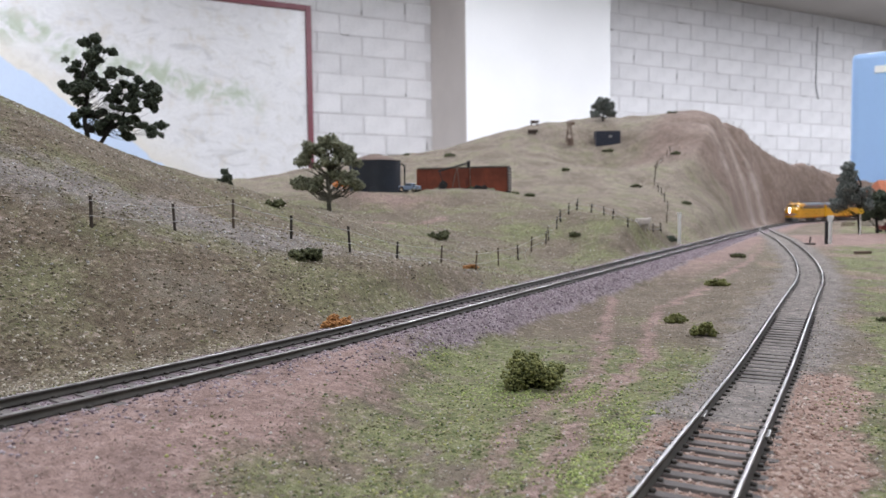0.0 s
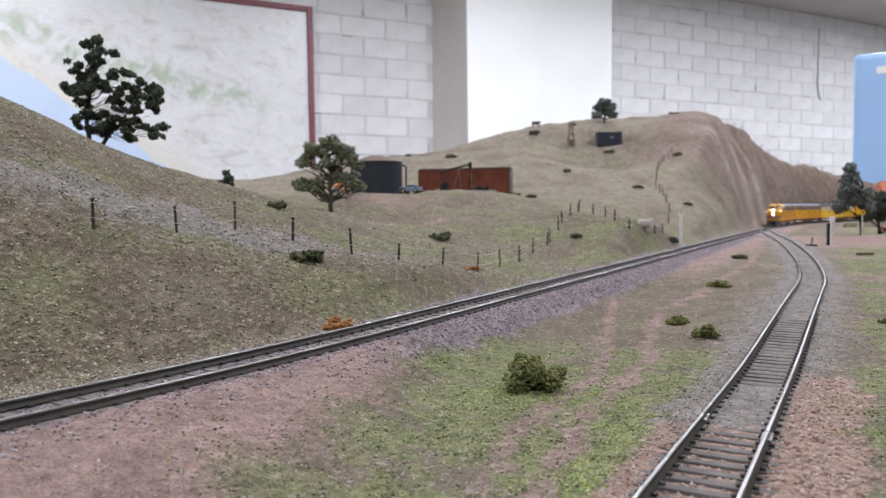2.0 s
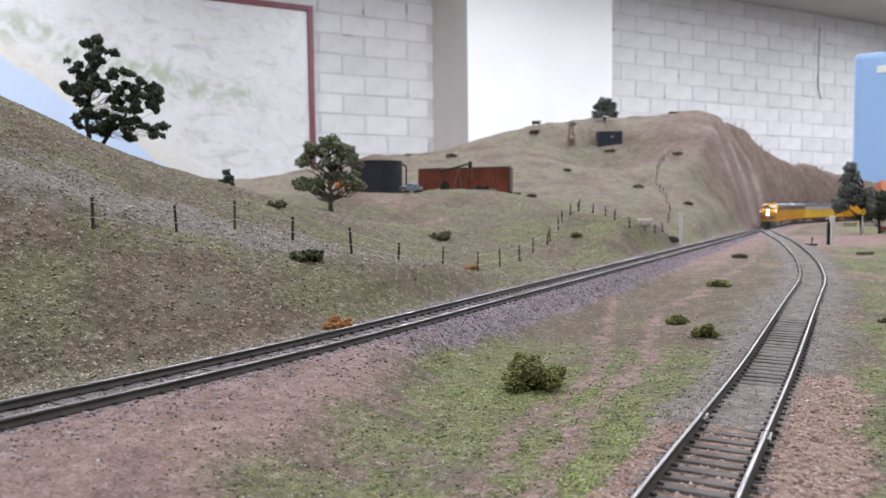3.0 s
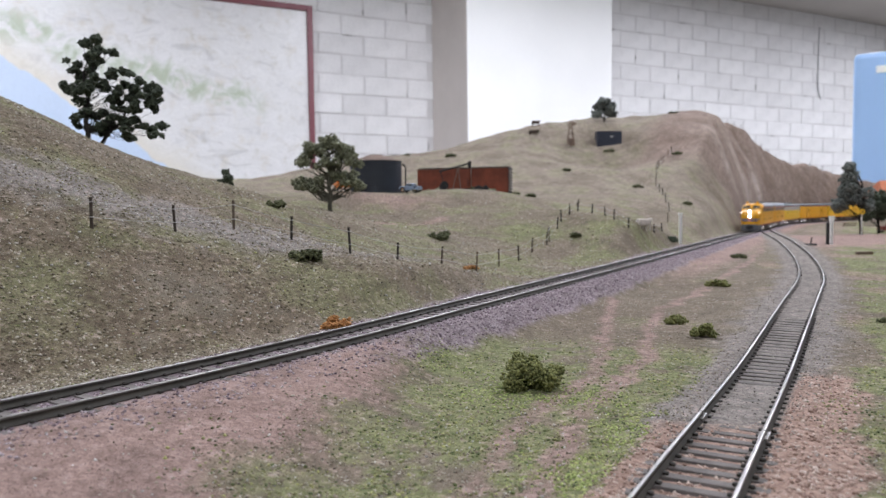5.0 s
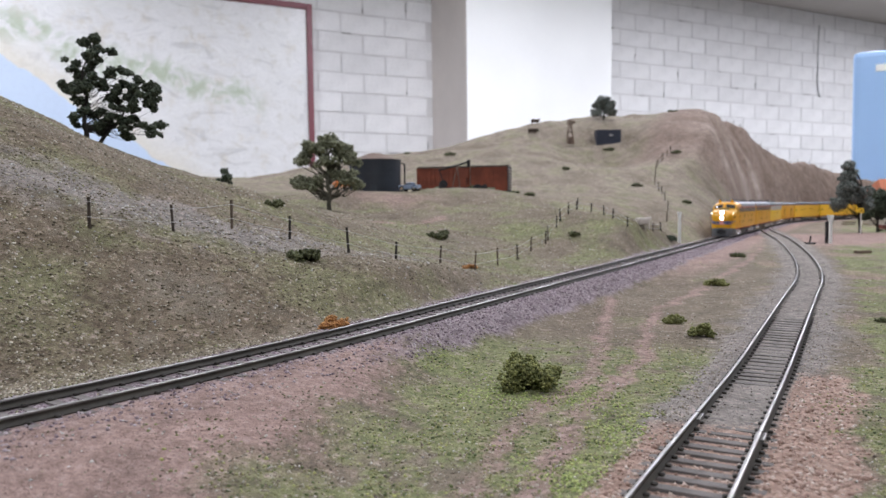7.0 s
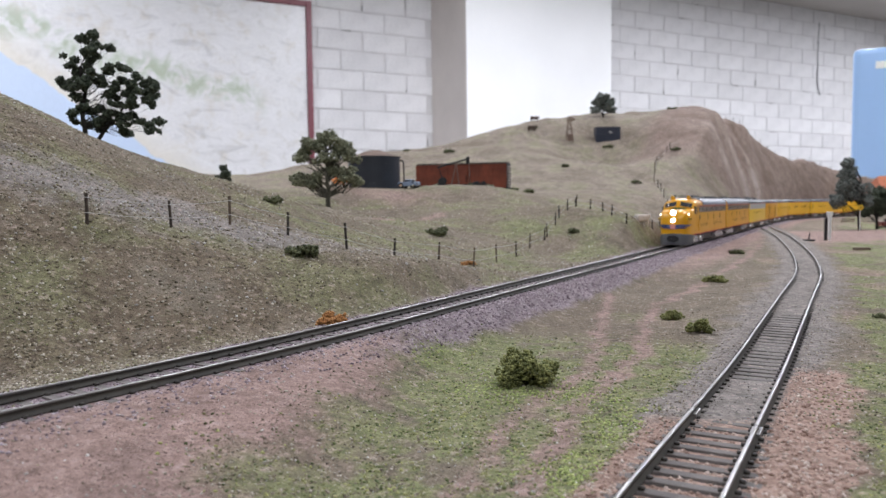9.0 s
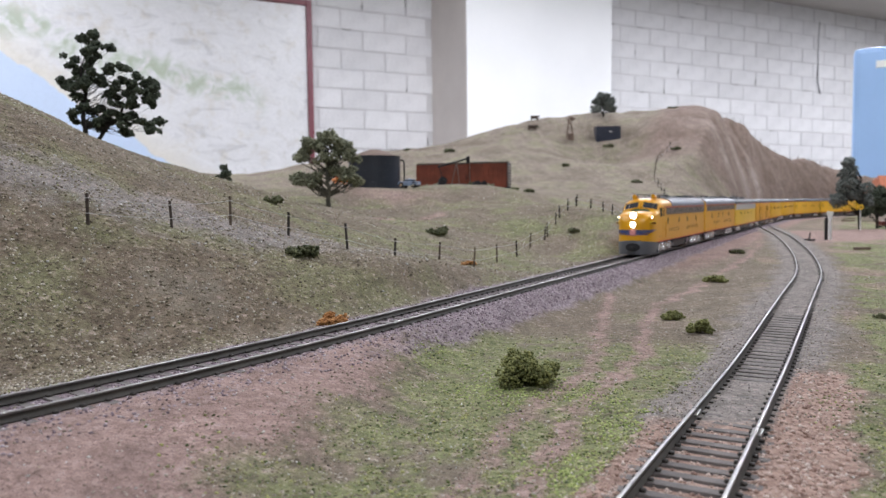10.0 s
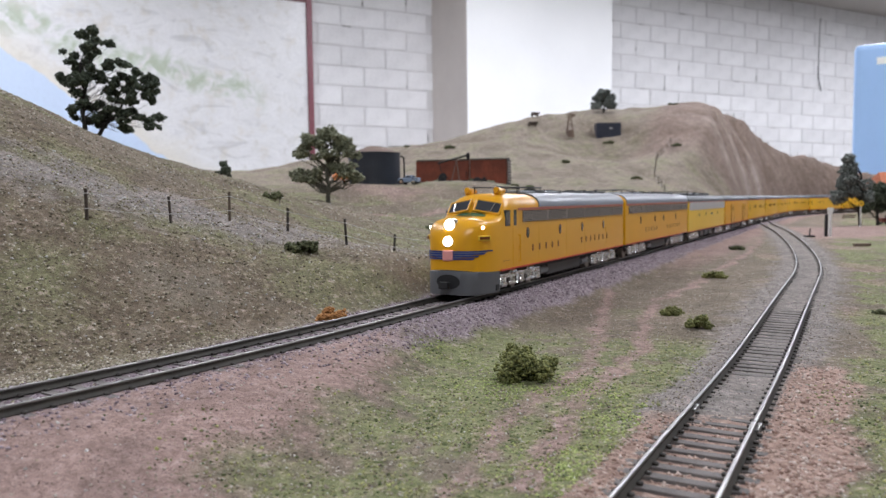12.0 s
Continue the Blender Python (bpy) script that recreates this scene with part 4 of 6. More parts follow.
for lx, ly, _ in LAMPS:
    lampf = tagged(new("ceiling_light"), "white fluorescent ceiling light with a flat diffuser", "ceiling light", "ceiling lights")
    lampf.location = (lx, ly, CEIL_Z)
    part("frame", boxed(-0.64, 0.64, -0.34, 0.34, -0.06, 0, bevel=0.005), MAT_PLASTER, lampf)
    part("diffuser", boxed(-0.60, 0.60, -0.30, 0.30, -0.075, -0.06), MAT_TUBE, lampf)

# block courses: each block proud of the joints
BLOCK_H, BLOCK_L = 0.165, 0.40


def block_mesh(k, length):
    rng = random.Random(k)
    bm = boxed(0.003 + rng.uniform(0, 0.006), length - 0.003 - rng.uniform(0, 0.006), 0, 0.03, 0.003 + rng.uniform(0, 0.005), BLOCK_H - 0.003 - rng.uniform(0, 0.005), bevel=0.006)
    for v in bm.verts:
        v.co += Vector((rng.uniform(-1, 1), rng.uniform(-0.7, 0.7), rng.uniform(-1, 1))) * 0.0034
    me = bpy.data.meshes.new("block")
    bm.to_mesh(me)
    bm.free()
    me.materials.append(MAT_WALL)
    return me


BLOCKS = [block_mesh(k, BLOCK_L) for k in range(14)]
rngb = random.Random(4)
for row in range(0, 15):
    h = 0.06 + row * BLOCK_H - 0.02
    if h + BLOCK_H > CEIL_Z + 0.02:
        break
    k0 = int(-1.7 / BLOCK_L) - 1
    for k in range(k0, 18):
        s = k * BLOCK_L + (row % 2) * BLOCK_L / 2 + 0.05
        if s + BLOCK_L < -1.45 or -0.30 < s < 1.25 or s > 6.4:
            continue
        ob = new("block", rngb.choice(BLOCKS))
        ob.parent = wall_back
        ob.matrix_basis = Matrix.Translation((s, -0.007 + rngb.uniform(-0.0025, 0.0025), h))

# short uneven darker grey pieces along some of the joints
MAT_JOINT_DARK = plain("dark_joint_grey", (0.36, 0.345, 0.335), 0.9, 0, 0.2)
for k in range(52):
    row, col = rngb.randrange(1, 14), rngb.choice([-3, -2, -1, 4, 5, 6, 7, 8, 9, 10, 11, 12, 13, 14])
    s, h = col * BLOCK_L + (row % 2) * BLOCK_L / 2 + 0.05, 0.04 + row * BLOCK_H
    if s < -1.15 or -0.15 < s < 1.45:
        continue
    flat = rngb.random() < 0.55
    w, g, at = rngb.uniform(0.004, 0.009), rngb.uniform(0.02, 0.08), rngb.uniform(0, 0.5)
    bm = bmesh.new()
    for i in range(4):
        o, q = at * BLOCK_H + g * i / 4, rngb.uniform(0.6, 1.2) * w / 2
        if flat:
            box(bm, s + o, s + o + g / 3, -0.011, 0.002, h - q + rngb.uniform(-0.002, 0.002), h + q, bevel=0.001)
        else:
            box(bm, s - q + rngb.uniform(-0.002, 0.002), s + q, -0.011, 0.002, h + o, h + o + g / 3, bevel=0.001)
    part("joint_gap", bm, MAT_JOINT_DARK, wall_back)


pillar = part("pillar", boxed(-0.095, 1.41, -0.630, 0.0, -1.1, CEIL_Z, bevel=0.004), MAT_PLASTER)
pillar.matrix_world = wall_m(0, 0)
tagged(pillar, "smooth white boxed-in pillar standing out from the wall", "pillar", kind="structure")
# thin sheet over the pillar's left face; its beige paints in the shade there
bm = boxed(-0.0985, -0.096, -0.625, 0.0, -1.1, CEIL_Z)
side = part("pillar_side", bm, plain("shaded_side_beige", (0.66, 0.61, 0.57), 0.8, 0, 0.06, 3, 40), pillar, "pillar side face with its shade put into a beige colour")
# crack down the wall
bm = bmesh.new()
rngc = random.Random(9)
p = Vector((5.13, -0.022, 2.20))
for k in range(12):
    q = p + Vector((rngc.uniform(-0.015, 0.015) + (0.035 if k > 9 else 0), 0, -0.072))
    tube(bm, p, q, 0.0040 if k < 8 else 0.006, seg=6)
    p = q
crack = part("cable", bm, plain("dark_cable", (0.10, 0.10, 0.10), 0.7, 0, 0.1), wall_back, "thin dark cable stapled to the wall")


def map_material():
    m, ns, ls, b = material("printed_relief_map", 0.35)
    tc = ns.new("ShaderNodeTexCoord")
    sep = ns.new("ShaderNodeSeparateXYZ")
    ls.new(tc.outputs["Object"], sep.inputs[0])
    big, mid, fine = noise_tex(ns, ls, 2.2, 5), noise_tex(ns, ls, 6, 6, 0.65), noise_tex(ns, ls, 26, 5, 0.7)
    ridge = node(ns, "ShaderNodeTexNoise", Scale=7.0, Detail=6.0, Roughness=0.6, Distortion=1.6)
    ls.new(tc.outputs["Object"], ridge.inputs["Vector"])
    turn = ns.new("ShaderNodeMapping")
    turn.inputs["Rotation"].default_value = (0, radians(32), 0)
    turn.inputs["Scale"].default_value = (3.2, 1, 8.5)
    ls.new(tc.outputs["Object"], turn.inputs["Vector"])
    fold = node(ns, "ShaderNodeTexNoise", Scale=1.0, Detail=7.0, Roughness=0.62, Distortion=1.1)
    ls.new(turn.outputs[0], fold.inputs["Vector"])
    land = ramp(ns, ls, mid, (0.30, (0.70, 0.665, 0.61)), (0.46, (0.775, 0.77, 0.765)), (0.7, (0.80, 0.795, 0.80)))
    # shaded relief folds
    land = mix(ns, ls, 0.8, land, ramp(ns, ls, fold.outputs["Fac"], (0.34, 0.74), (0.45, 1.0), (0.50, 0.93), (0.56, 1.03), (0.66, 0.86)), "MULTIPLY")

    def belt(slope, offset, width):
        k = node(ns, "ShaderNodeMath")
        k.operation = "MULTIPLY_ADD"
        ls.new(sep.outputs["X"], k.inputs[0])
        k.inputs[1].default_value = slope
        ls.new(sep.outputs["Z"], k.inputs[2])
        wob = node(ns, "ShaderNodeMath")
        wob.operation = "MULTIPLY_ADD"
        ls.new(big, wob.inputs[0])
        wob.inputs[1].default_value = 0.35
        ls.new(k.outputs[0], wob.inputs[2])
        d = node(ns, "ShaderNodeMath")
        d.operation = "SUBTRACT"
        ls.new(wob.outputs[0], d.inputs[0])
        d.inputs[1].default_value = offset
        return d.outputs[0]
    def absolute(v):
        a = node(ns, "ShaderNodeMath")
        a.operation = "ABSOLUTE"
        ls.new(v, a.inputs[0])
        return a.outputs[0]
    valley = ramp(ns, ls, absolute(belt(0.25, 1.015, 0)), (0.03, 1.0), (0.13, 0.0))
    east = node(ns, "ShaderNodeMath")
    east.operation = "MULTIPLY_ADD"
    ls.new(sep.outputs["X"], east.inputs[0])
    east.inputs[1].default_value, east.inputs[2].default_value = -1.0, -0.35
    valley = mix(ns, ls, 1.0, valley, ramp(ns, ls, east.outputs[0], (0.0, 0.0), (0.2, 1.0)), "MULTIPLY")
    valley = mix(ns, ls, 1.0, valley, ramp(ns, ls, ridge.outputs["Fac"], (0.40, 0.0), (0.60, 1.0)), "MULTIPLY")
    col = mix(ns, ls, valley, land, (0.46, 0.53, 0.40))
    col = mix(ns, ls, ramp(ns, ls, ridge.outputs["Fac"], (0.57, 0.0), (0.70, 0.40)), col, (0.52, 0.49, 0.41))
    coast = ramp(ns, ls, belt(0.68, -0.147, 0), (0.05, 0.55), (0.22, 0.0))
    col = mix(ns, ls, coast, col, (0.74, 0.69, 0.58))
    sea = ramp(ns, ls, belt(0.68, -0.147, 0), (0.0, 1.0), (0.012, 0.0))
    col = mix(ns, ls, sea, col, (0.58, 0.69, 0.86))
    lines = ramp(ns, ls, fine, (0.485, 1.0), (0.5, 0.80), (0.515, 1.0))
    col = mix(ns, ls, 0.6, col, lines, "MULTIPLY")
    ls.new(col, b.inputs["Base Color"])
    return m


wall_map = tagged(new("wall_map"), "large framed relief map with pale land and blue sea", "map")
wall_map.matrix_world = wall_m(-1.205, -0.05)
MAT_FRAME = plain("dark_red_frame", (0.20, 0.055, 0.07), 0.45, 0, 0.12, 12, 90)
part("map_sheet", boxed(-3.2, -0.03, -0.03, -0.018, 0.10, 1.725), map_material(), wall_map)
part("frame_side", boxed(-0.045, 0.0, -0.05, -0.012, 0.05, 1.77, bevel=0.004), MAT_FRAME, wall_map)
part("frame_side", boxed(-3.245, -3.20, -0.05, -0.012, 0.05, 1.77, bevel=0.004), MAT_FRAME, wall_map)
part("frame_rail", boxed(-3.20, -0.045, -0.05, -0.012, 1.725, 1.77, bevel=0.004), MAT_FRAME, wall_map)
part("frame_rail", boxed(-3.20, -0.045, -0.05, -0.012, 0.05, 0.095, bevel=0.004), MAT_FRAME, wall_map)

# blue plastic crate lid standing behind the hills
blue = tagged(new("plastic_bin"), "pale blue moulded plastic bin with a rounded edge", "storage bin")
MAT_BLUE = plain("pale_blue_plastic", (0.34, 0.53, 0.84), 0.4, 0, 0.04, 3, 60)
blue.matrix_basis = pose(1.583, 2.86, 0, 0, 0, -30)
part("shell", boxed(0, 0.42, 0, 0.10, -0.03, 0.636, bevel=0.022), MAT_BLUE, blue)
part("label_patch", boxed(0.075, 0.15, -0.003, 0.001, 0.555, 0.582, bevel=0.001), MAT_PLASTER, blue, "small white sticker")


# ---- foliage ----
OCTA_V = np.array([(1, 0, 0), (-1, 0, 0), (0, 1, 0), (0, -1, 0), (0, 0, 1), (0, 0, -1)], float)
OCTA_F = np.array([(0, 2, 4), (2, 1, 4), (1, 3, 4), (3, 0, 4), (2, 0, 5), (1, 2, 5), (3, 1, 5), (0, 3, 5)])


def crumbs(points, sizes, seed, flat=1.0):
    """Small uneven lumps at the points."""
    rng = np.random.RandomState(seed)
    n = len(points)
    v = OCTA_V[None] * (sizes[:, None, None] * rng.uniform(0.5, 1.3, (n, 6, 1)))
    a = rng.uniform(0, 6.28, n)
    b = rng.uniform(0, 6.28, n)
    ca, sa, cb, sb = np.cos(a), np.sin(a), np.cos(b), np.sin(b)
    x, y, z = v[..., 0], v[..., 1], v[..., 2]
    x, y = x * ca[:, None] - y * sa[:, None], x * sa[:, None] + y * ca[:, None]
    y, z = y * cb[:, None] - z * sb[:, None], y * sb[:, None] + z * cb[:, None]
    v = np.stack([x, y, z * flat], -1) + np.asarray(points)[:, None]
    f = OCTA_F[None] + 6 * np.arange(n)[:, None, None]
    return v.reshape(-1, 3), f.reshape(-1, 3)


def cluster(rng, centre, radius, n, squash=0.8):
    """Points in a ragged ball, thicker towards its skin."""
    d = rng.normal(size=(n, 3))
    d /= np.linalg.norm(d, axis=1)[:, None]
    r = radius * rng.uniform(0.25, 1.0, n) ** 0.5
    r *= 1 + 0.25 * np.sin(d[:, 0] * 5 + centre[0] * 900) * np.cos(d[:, 2] * 4 + centre[1] * 700)
    return np.asarray(centre) + d * r[:, None] * (1, 1, squash)


def foliage_material(name, dark, lit):
    return islands(name, dark, tuple((a + b) / 2 for a, b in zip(dark, lit)), lit, rough=0.9)


MAT_TREE_DARK = foliage_material("dark_foam_foliage", (0.028, 0.038, 0.024), (0.100, 0.125, 0.080))
MAT_TREE_OLIVE = foliage_material("olive_foam_foliage", (0.125, 0.138, 0.085), (0.37, 0.38, 0.25))
MAT_TREE_BLUE = foliage_material("grey_green_foliage", (0.095, 0.112, 0.105), (0.24, 0.262, 0.235))
MAT_BUSH = foliage_material("bush_foam", (0.080, 0.092, 0.026), (0.30, 0.305, 0.105))
MAT_BUSH_DARK = foliage_material("dark_bush_foam", (0.045, 0.052, 0.022), (0.15, 0.16, 0.07))
MAT_BUSH_RUST = foliage_material("rust_orange_tuft", (0.30, 0.125, 0.035), (0.62, 0.31, 0.11))
MAT_BARK = plain("bark", (0.085, 0.080, 0.060), 0.9, 0, 0.35, 200, 1500, 0.0003)
MAT_BARK_DARK = plain("dark_bark", (0.030, 0.026, 0.022), 0.9, 0, 0.35, 200, 1500, 0.0003)


def branch(bm, a, b, r0, r1, rng, bend=0.12, n=5):
    """A limb that tapers and wanders."""
    a, b = Vector(a), Vector(b)
    off = [Vector((0, 0, 0))] + [Vector(rng.normal(size=3)) * bend * (b - a).length * 0.35 for _ in range(n - 1)] + [Vector((0, 0, 0))]
    pts = [a.lerp(b, k / n) + off[k] for k in range(n + 1)]
    for k in range(n):
        tube(bm, pts[k], pts[k + 1], r0 + (r1 - r0) * k / n, r0 + (r1 - r0) * (k + 1) / n, seg=8)


def tree(x, y, height, trunk_r, lumps, mat, bark, seed, label, forks=(), z=None, size=0.0016, per=110, sink=0.002, lean=(0, 0), twig=1.0):
    """A trunk with limbs out to each lump of foliage (dx, dy, dz, radius)."""
    rng = np.random.RandomState(seed)
    z = ground_z(x, y) if z is None else z
    e = tagged(new("tree"), label, "tree")
    e.location = (x, y, z)
    bm = bmesh.new()
    base, top = Vector((0, 0, -sink)), Vector((lean[0], lean[1], height * 0.72))
    branch(bm, base, top, trunk_r, trunk_r * 0.45, rng, 0.05, 6)
    for fx0, fy0, tx, ty, tz in forks:
        branch(bm, (fx0, fy0, -sink), (tx, ty, tz), trunk_r * 0.85, trunk_r * 0.4, rng, 0.08, 5)
    part("trunk", bm, bark, e)
    bm = bmesh.new()
    for dx, dy, dz, r in lumps:
        t = min(1.0, max(0.2, (dz - 0.5 * abs(dx)) * 0.85 / (height * 0.72)))
        branch(bm, base.lerp(top, t), (dx, dy, dz), trunk_r * 0.26 * twig, trunk_r * 0.12 * twig, rng, 0.14, 4)
    part("limb", bm, bark, e)
    pts = np.concatenate([cluster(rng, (dx, dy, dz), r, int(per * (r / 0.008) ** 2)) for dx, dy, dz, r in lumps])
    v, f = crumbs(pts, rng.uniform(0.6, 1.4, len(pts)) * size, seed)
    crown = mesh_np("crown", v, f, mat)
    crown.parent = e
    return e


def ring_lumps(rng, spec):
    """Lumps scattered about (dx, dz, spread, count, radius)."""
    out = []
    for dx, dz, sp, n, r in spec:
        for _ in range(n):
            out.append((dx + rng.uniform(-sp, sp), rng.uniform(-sp, sp) * 1.2, dz + rng.uniform(-sp, sp) * 0.7, r * rng.uniform(0.7, 1.2)))
    return out


rt = np.random.RandomState(5)
# dark tree on the near hill, two stems, open crown (metres from its foot)
NEAR_STEM = [(0.0122, 0.0821), (0.0030, 0.0786), (0.0087, 0.0741), (0.0202, 0.0736), (0.0041, 0.0683), (0.0122, 0.0683), (0.0064, 0.0626), (-0.0115, 0.0644), (-0.0085, 0.0580), (-0.0062, 0.0530), (0.0018, 0.0576), (-0.0165, 0.0454), (-0.0131, 0.0397), (-0.0050, 0.0443), (0.0018, 0.0477), (0.0110, 0.0511), (0.0190, 0.0546), (0.0053, 0.0420), (-0.0028, 0.0385), (0.0133, 0.0443), (-0.0039, 0.0316), (-0.0046, 0.0248), (-0.0044, 0.0179), (-0.0050, 0.0110), (0.0030, 0.0213), (0.0099, 0.0236)]
NEAR_CROWN = [(0.0271, 0.0553), (0.0339, 0.0553), (0.0397, 0.0511), (0.0294, 0.0465), (0.0385, 0.0431), (0.0477, 0.0443), (0.0557, 0.0443), (0.0615, 0.0385), (0.0580, 0.0339), (0.0500, 0.0351), (0.0408, 0.0339), (0.0316, 0.0362), (0.0236, 0.0397), (0.0202, 0.0339), (0.0248, 0.0271), (0.0339, 0.0259), (0.0431, 0.0259), (0.0534, 0.0282), (0.0213, 0.0179), (0.0156, 0.0144), (0.0294, 0.0156), (0.0385, 0.0167), (0.0454, 0.0122), (0.0523, 0.0087), (0.0580, 0.0122), (0.0351, 0.0076), (0.0351, 0.0018), (0.0546, 0.0030), (0.0087, 0.0080), (0.0122, 0.0117)]
NEAR_TREE = NEAR_STEM + NEAR_CROWN
near_lumps = [(dx, rt.uniform(-0.012, 0.012), dz, rt.uniform(0.0034, 0.0052)) for dx, dz in NEAR_TREE]
near_lumps += [(dx + rt.uniform(-0.0035, 0.0035), rt.uniform(-0.010, 0.010), dz + rt.uniform(-0.0035, 0.0030), rt.uniform(0.0022, 0.0034)) for dx, dz in NEAR_TREE + NEAR_TREE]
tree(-0.2965, 0.620, 0.080, 0.0022, near_lumps, MAT_TREE_DARK, MAT_BARK_DARK, 51, "dark green two-stemmed tree on the near hillside",
     forks=((0.006, 0.004, 0.030, 0.004, 0.024),), z=0.1216, size=0.00125, per=290, sink=0.006, lean=(-0.002, 0), twig=0.35)
# broad olive tree beside the tank
rt = np.random.RandomState(6)
tree(-0.1337, 0.8695, 0.088, 0.0030, ring_lumps(rt, [(0.000, 0.080, 0.008, 7, 0.0072), (-0.018, 0.072, 0.009, 9, 0.0074), (0.017, 0.072, 0.009, 9, 0.0074), (-0.030, 0.062, 0.007, 7, 0.0066), (0.028, 0.060, 0.007, 7, 0.0066),
      (0.000, 0.062, 0.012, 6, 0.0060), (-0.034, 0.033, 0.007, 9, 0.0060), (-0.018, 0.032, 0.009, 9, 0.0060), (0.004, 0.042, 0.008, 7, 0.0058), (0.022, 0.038, 0.009, 9, 0.0060), (0.034, 0.028, 0.005, 6, 0.0052), (-0.006, 0.050, 0.010, 5, 0.005)]),
     MAT_TREE_OLIVE, MAT_BARK, 61, "broad olive-green tree with a pale trunk", size=0.0014, per=115)
# small tree on the high hill, and the two by the level crossing
rt = np.random.RandomState(7)
tree(0.384, 1.760, 0.056, 0.0020, ring_lumps(rt, [(0.0, 0.048, 0.009, 9, 0.0075), (-0.013, 0.036, 0.009, 9, 0.0075), (0.014, 0.036, 0.009, 9, 0.0075), (0.0, 0.030, 0.012, 6, 0.0070), (-0.018, 0.018, 0.007, 8, 0.0068), (0.020, 0.018, 0.007, 8, 0.0068), (0.002, 0.016, 0.008, 4, 0.006)]), MAT_TREE_BLUE, MAT_BARK_DARK, 71, "small rounded dark tree on the hilltop", size=0.0019, per=110)
rt = np.random.RandomState(8)
tree(0.676, 1.190, 0.118, 0.0026, ring_lumps(rt, [(-0.020, 0.108, 0.006, 5, 0.0085), (-0.016, 0.092, 0.009, 6, 0.010), (-0.014, 0.076, 0.011, 7, 0.0105), (-0.026, 0.060, 0.013, 7, 0.0105), (0.0, 0.058, 0.013, 7, 0.0105), (-0.036, 0.046, 0.008, 5, 0.009), (0.016, 0.046, 0.009, 5, 0.008), (-0.028, 0.070, 0.010, 4, 0.008)]), MAT_TREE_BLUE, MAT_BARK_DARK, 81, "tall dark grey-green tree beside the level crossing", size=0.0018, per=95)
rt = np.random.RandomState(9)
tree(0.728, 1.230, 0.074, 0.0026, ring_lumps(rt, [(0.0, 0.060, 0.010, 7, 0.009), (-0.016, 0.045, 0.010, 7, 0.009), (0.014, 0.046, 0.012, 8, 0.010), (-0.020, 0.028, 0.008, 6, 0.008), (0.010, 0.030, 0.010, 6, 0.009)]), MAT_TREE_DARK, MAT_BARK_DARK, 91, "low dark tree beside the level crossing", size=0.0018, per=95)


def bush(x, y, rx, rz, mat, label, seed, size=0.0012, n=420, ry=None):
    rng = np.random.RandomState(seed)
    z = ground_z(x, y)
    pts = []
    for _ in range(12):
        u, w = rng.uniform(-0.78, 0.78), rng.uniform(-0.6, 0.6)
        c = (u * rx, w * (ry or rx), (0.08 + rng.uniform(0.0, 0.66) * (1 - 0.9 * u * u)) * rz)
        pts.append(cluster(rng, c, rx * rng.uniform(0.26, 0.42), n // 12, min(1.0, rz / rx)))
    pts = np.concatenate(pts)
    pts[:, 2] = np.maximum(pts[:, 2], -0.0006)
    v, f = crumbs(pts, rng.uniform(0.5, 1.4, len(pts)) * size, seed)
    ob = mesh_np("bush", v, f, mat)
    ob.location = (x, y, z)
    return tagged(ob, label, "bush")


bush(0.0300, 0.2430, 0.0104, 0.0112, MAT_BUSH, "ragged yellow-green foam bush on bright grass", 23, 0.00062, 4200)
bush(0.1209, 0.3794, 0.0062, 0.0050, MAT_BUSH, "low olive bush on bare soil", 2, 0.0006, 900)
bush(0.1204, 0.3395, 0.0062, 0.0080, MAT_BUSH, "small upright olive bush on bare soil", 3, 0.0006, 1000)
bush(0.2030, 0.5450, 0.0078, 0.0062, MAT_BUSH, "low olive bush beside the cart track", 4, 0.0009, 450)
bush(0.3062, 0.7624, 0.0075, 0.0050, MAT_BUSH_DARK, "flat dark bush by the crossing", 5, 0.001, 260)
bush(-0.0699, 0.3760, 0.0085, 0.0060, MAT_BUSH_DARK, "dark green shrub on the hillside", 6, 0.0009, 600)
bush(-0.0453, 0.3101, 0.0062, 0.0050, MAT_BUSH_RUST, "rust-orange dry tuft beside the main track", 7, 0.0006, 650)
bush(-0.0046, 0.6800, 0.0120, 0.0085, MAT_BUSH_DARK, "dark green shrub in the hollow", 8, 0.0012, 500)
bush(0.1384, 0.7673, 0.0060, 0.0050, MAT_BUSH_DARK, "small dark shrub on the knoll", 9, 0.001, 260)
bush(-0.2310, 0.7800, 0.0088, 0.0270, MAT_TREE_DARK, "small dark bush on the crest", 10, 0.0013, 700)
bush(-0.1182, 0.5187, 0.0065, 0.0060, MAT_BUSH_DARK, "small dark shrub near the broad tree", 11, 0.001, 260)
bush(0.0211, 0.5628, 0.0062, 0.0036, MAT_BUSH_RUST, "low brown dry tuft at a fence post", 12, 0.0007, 300)
bush(0.2798, 0.9010, 0.0080, 0.0080, MAT_TREE_DARK, "dark shrub at a white post", 13, 0.001, 300)
bush(0.3180, 0.4550, 0.0070, 0.0060, MAT_BUSH, "olive bush on grass by the siding", 14, 0.0009, 300)
bush(0.2230, 0.3700, 0.0030, 0.0026, MAT_BUSH_DARK, "tiny dark bush by the siding", 15, 0.0006, 160)
bush(0.1980, 0.3080, 0.0050, 0.0045, MAT_BUSH, "low green bush by the siding", 16, 0.0007, 300)
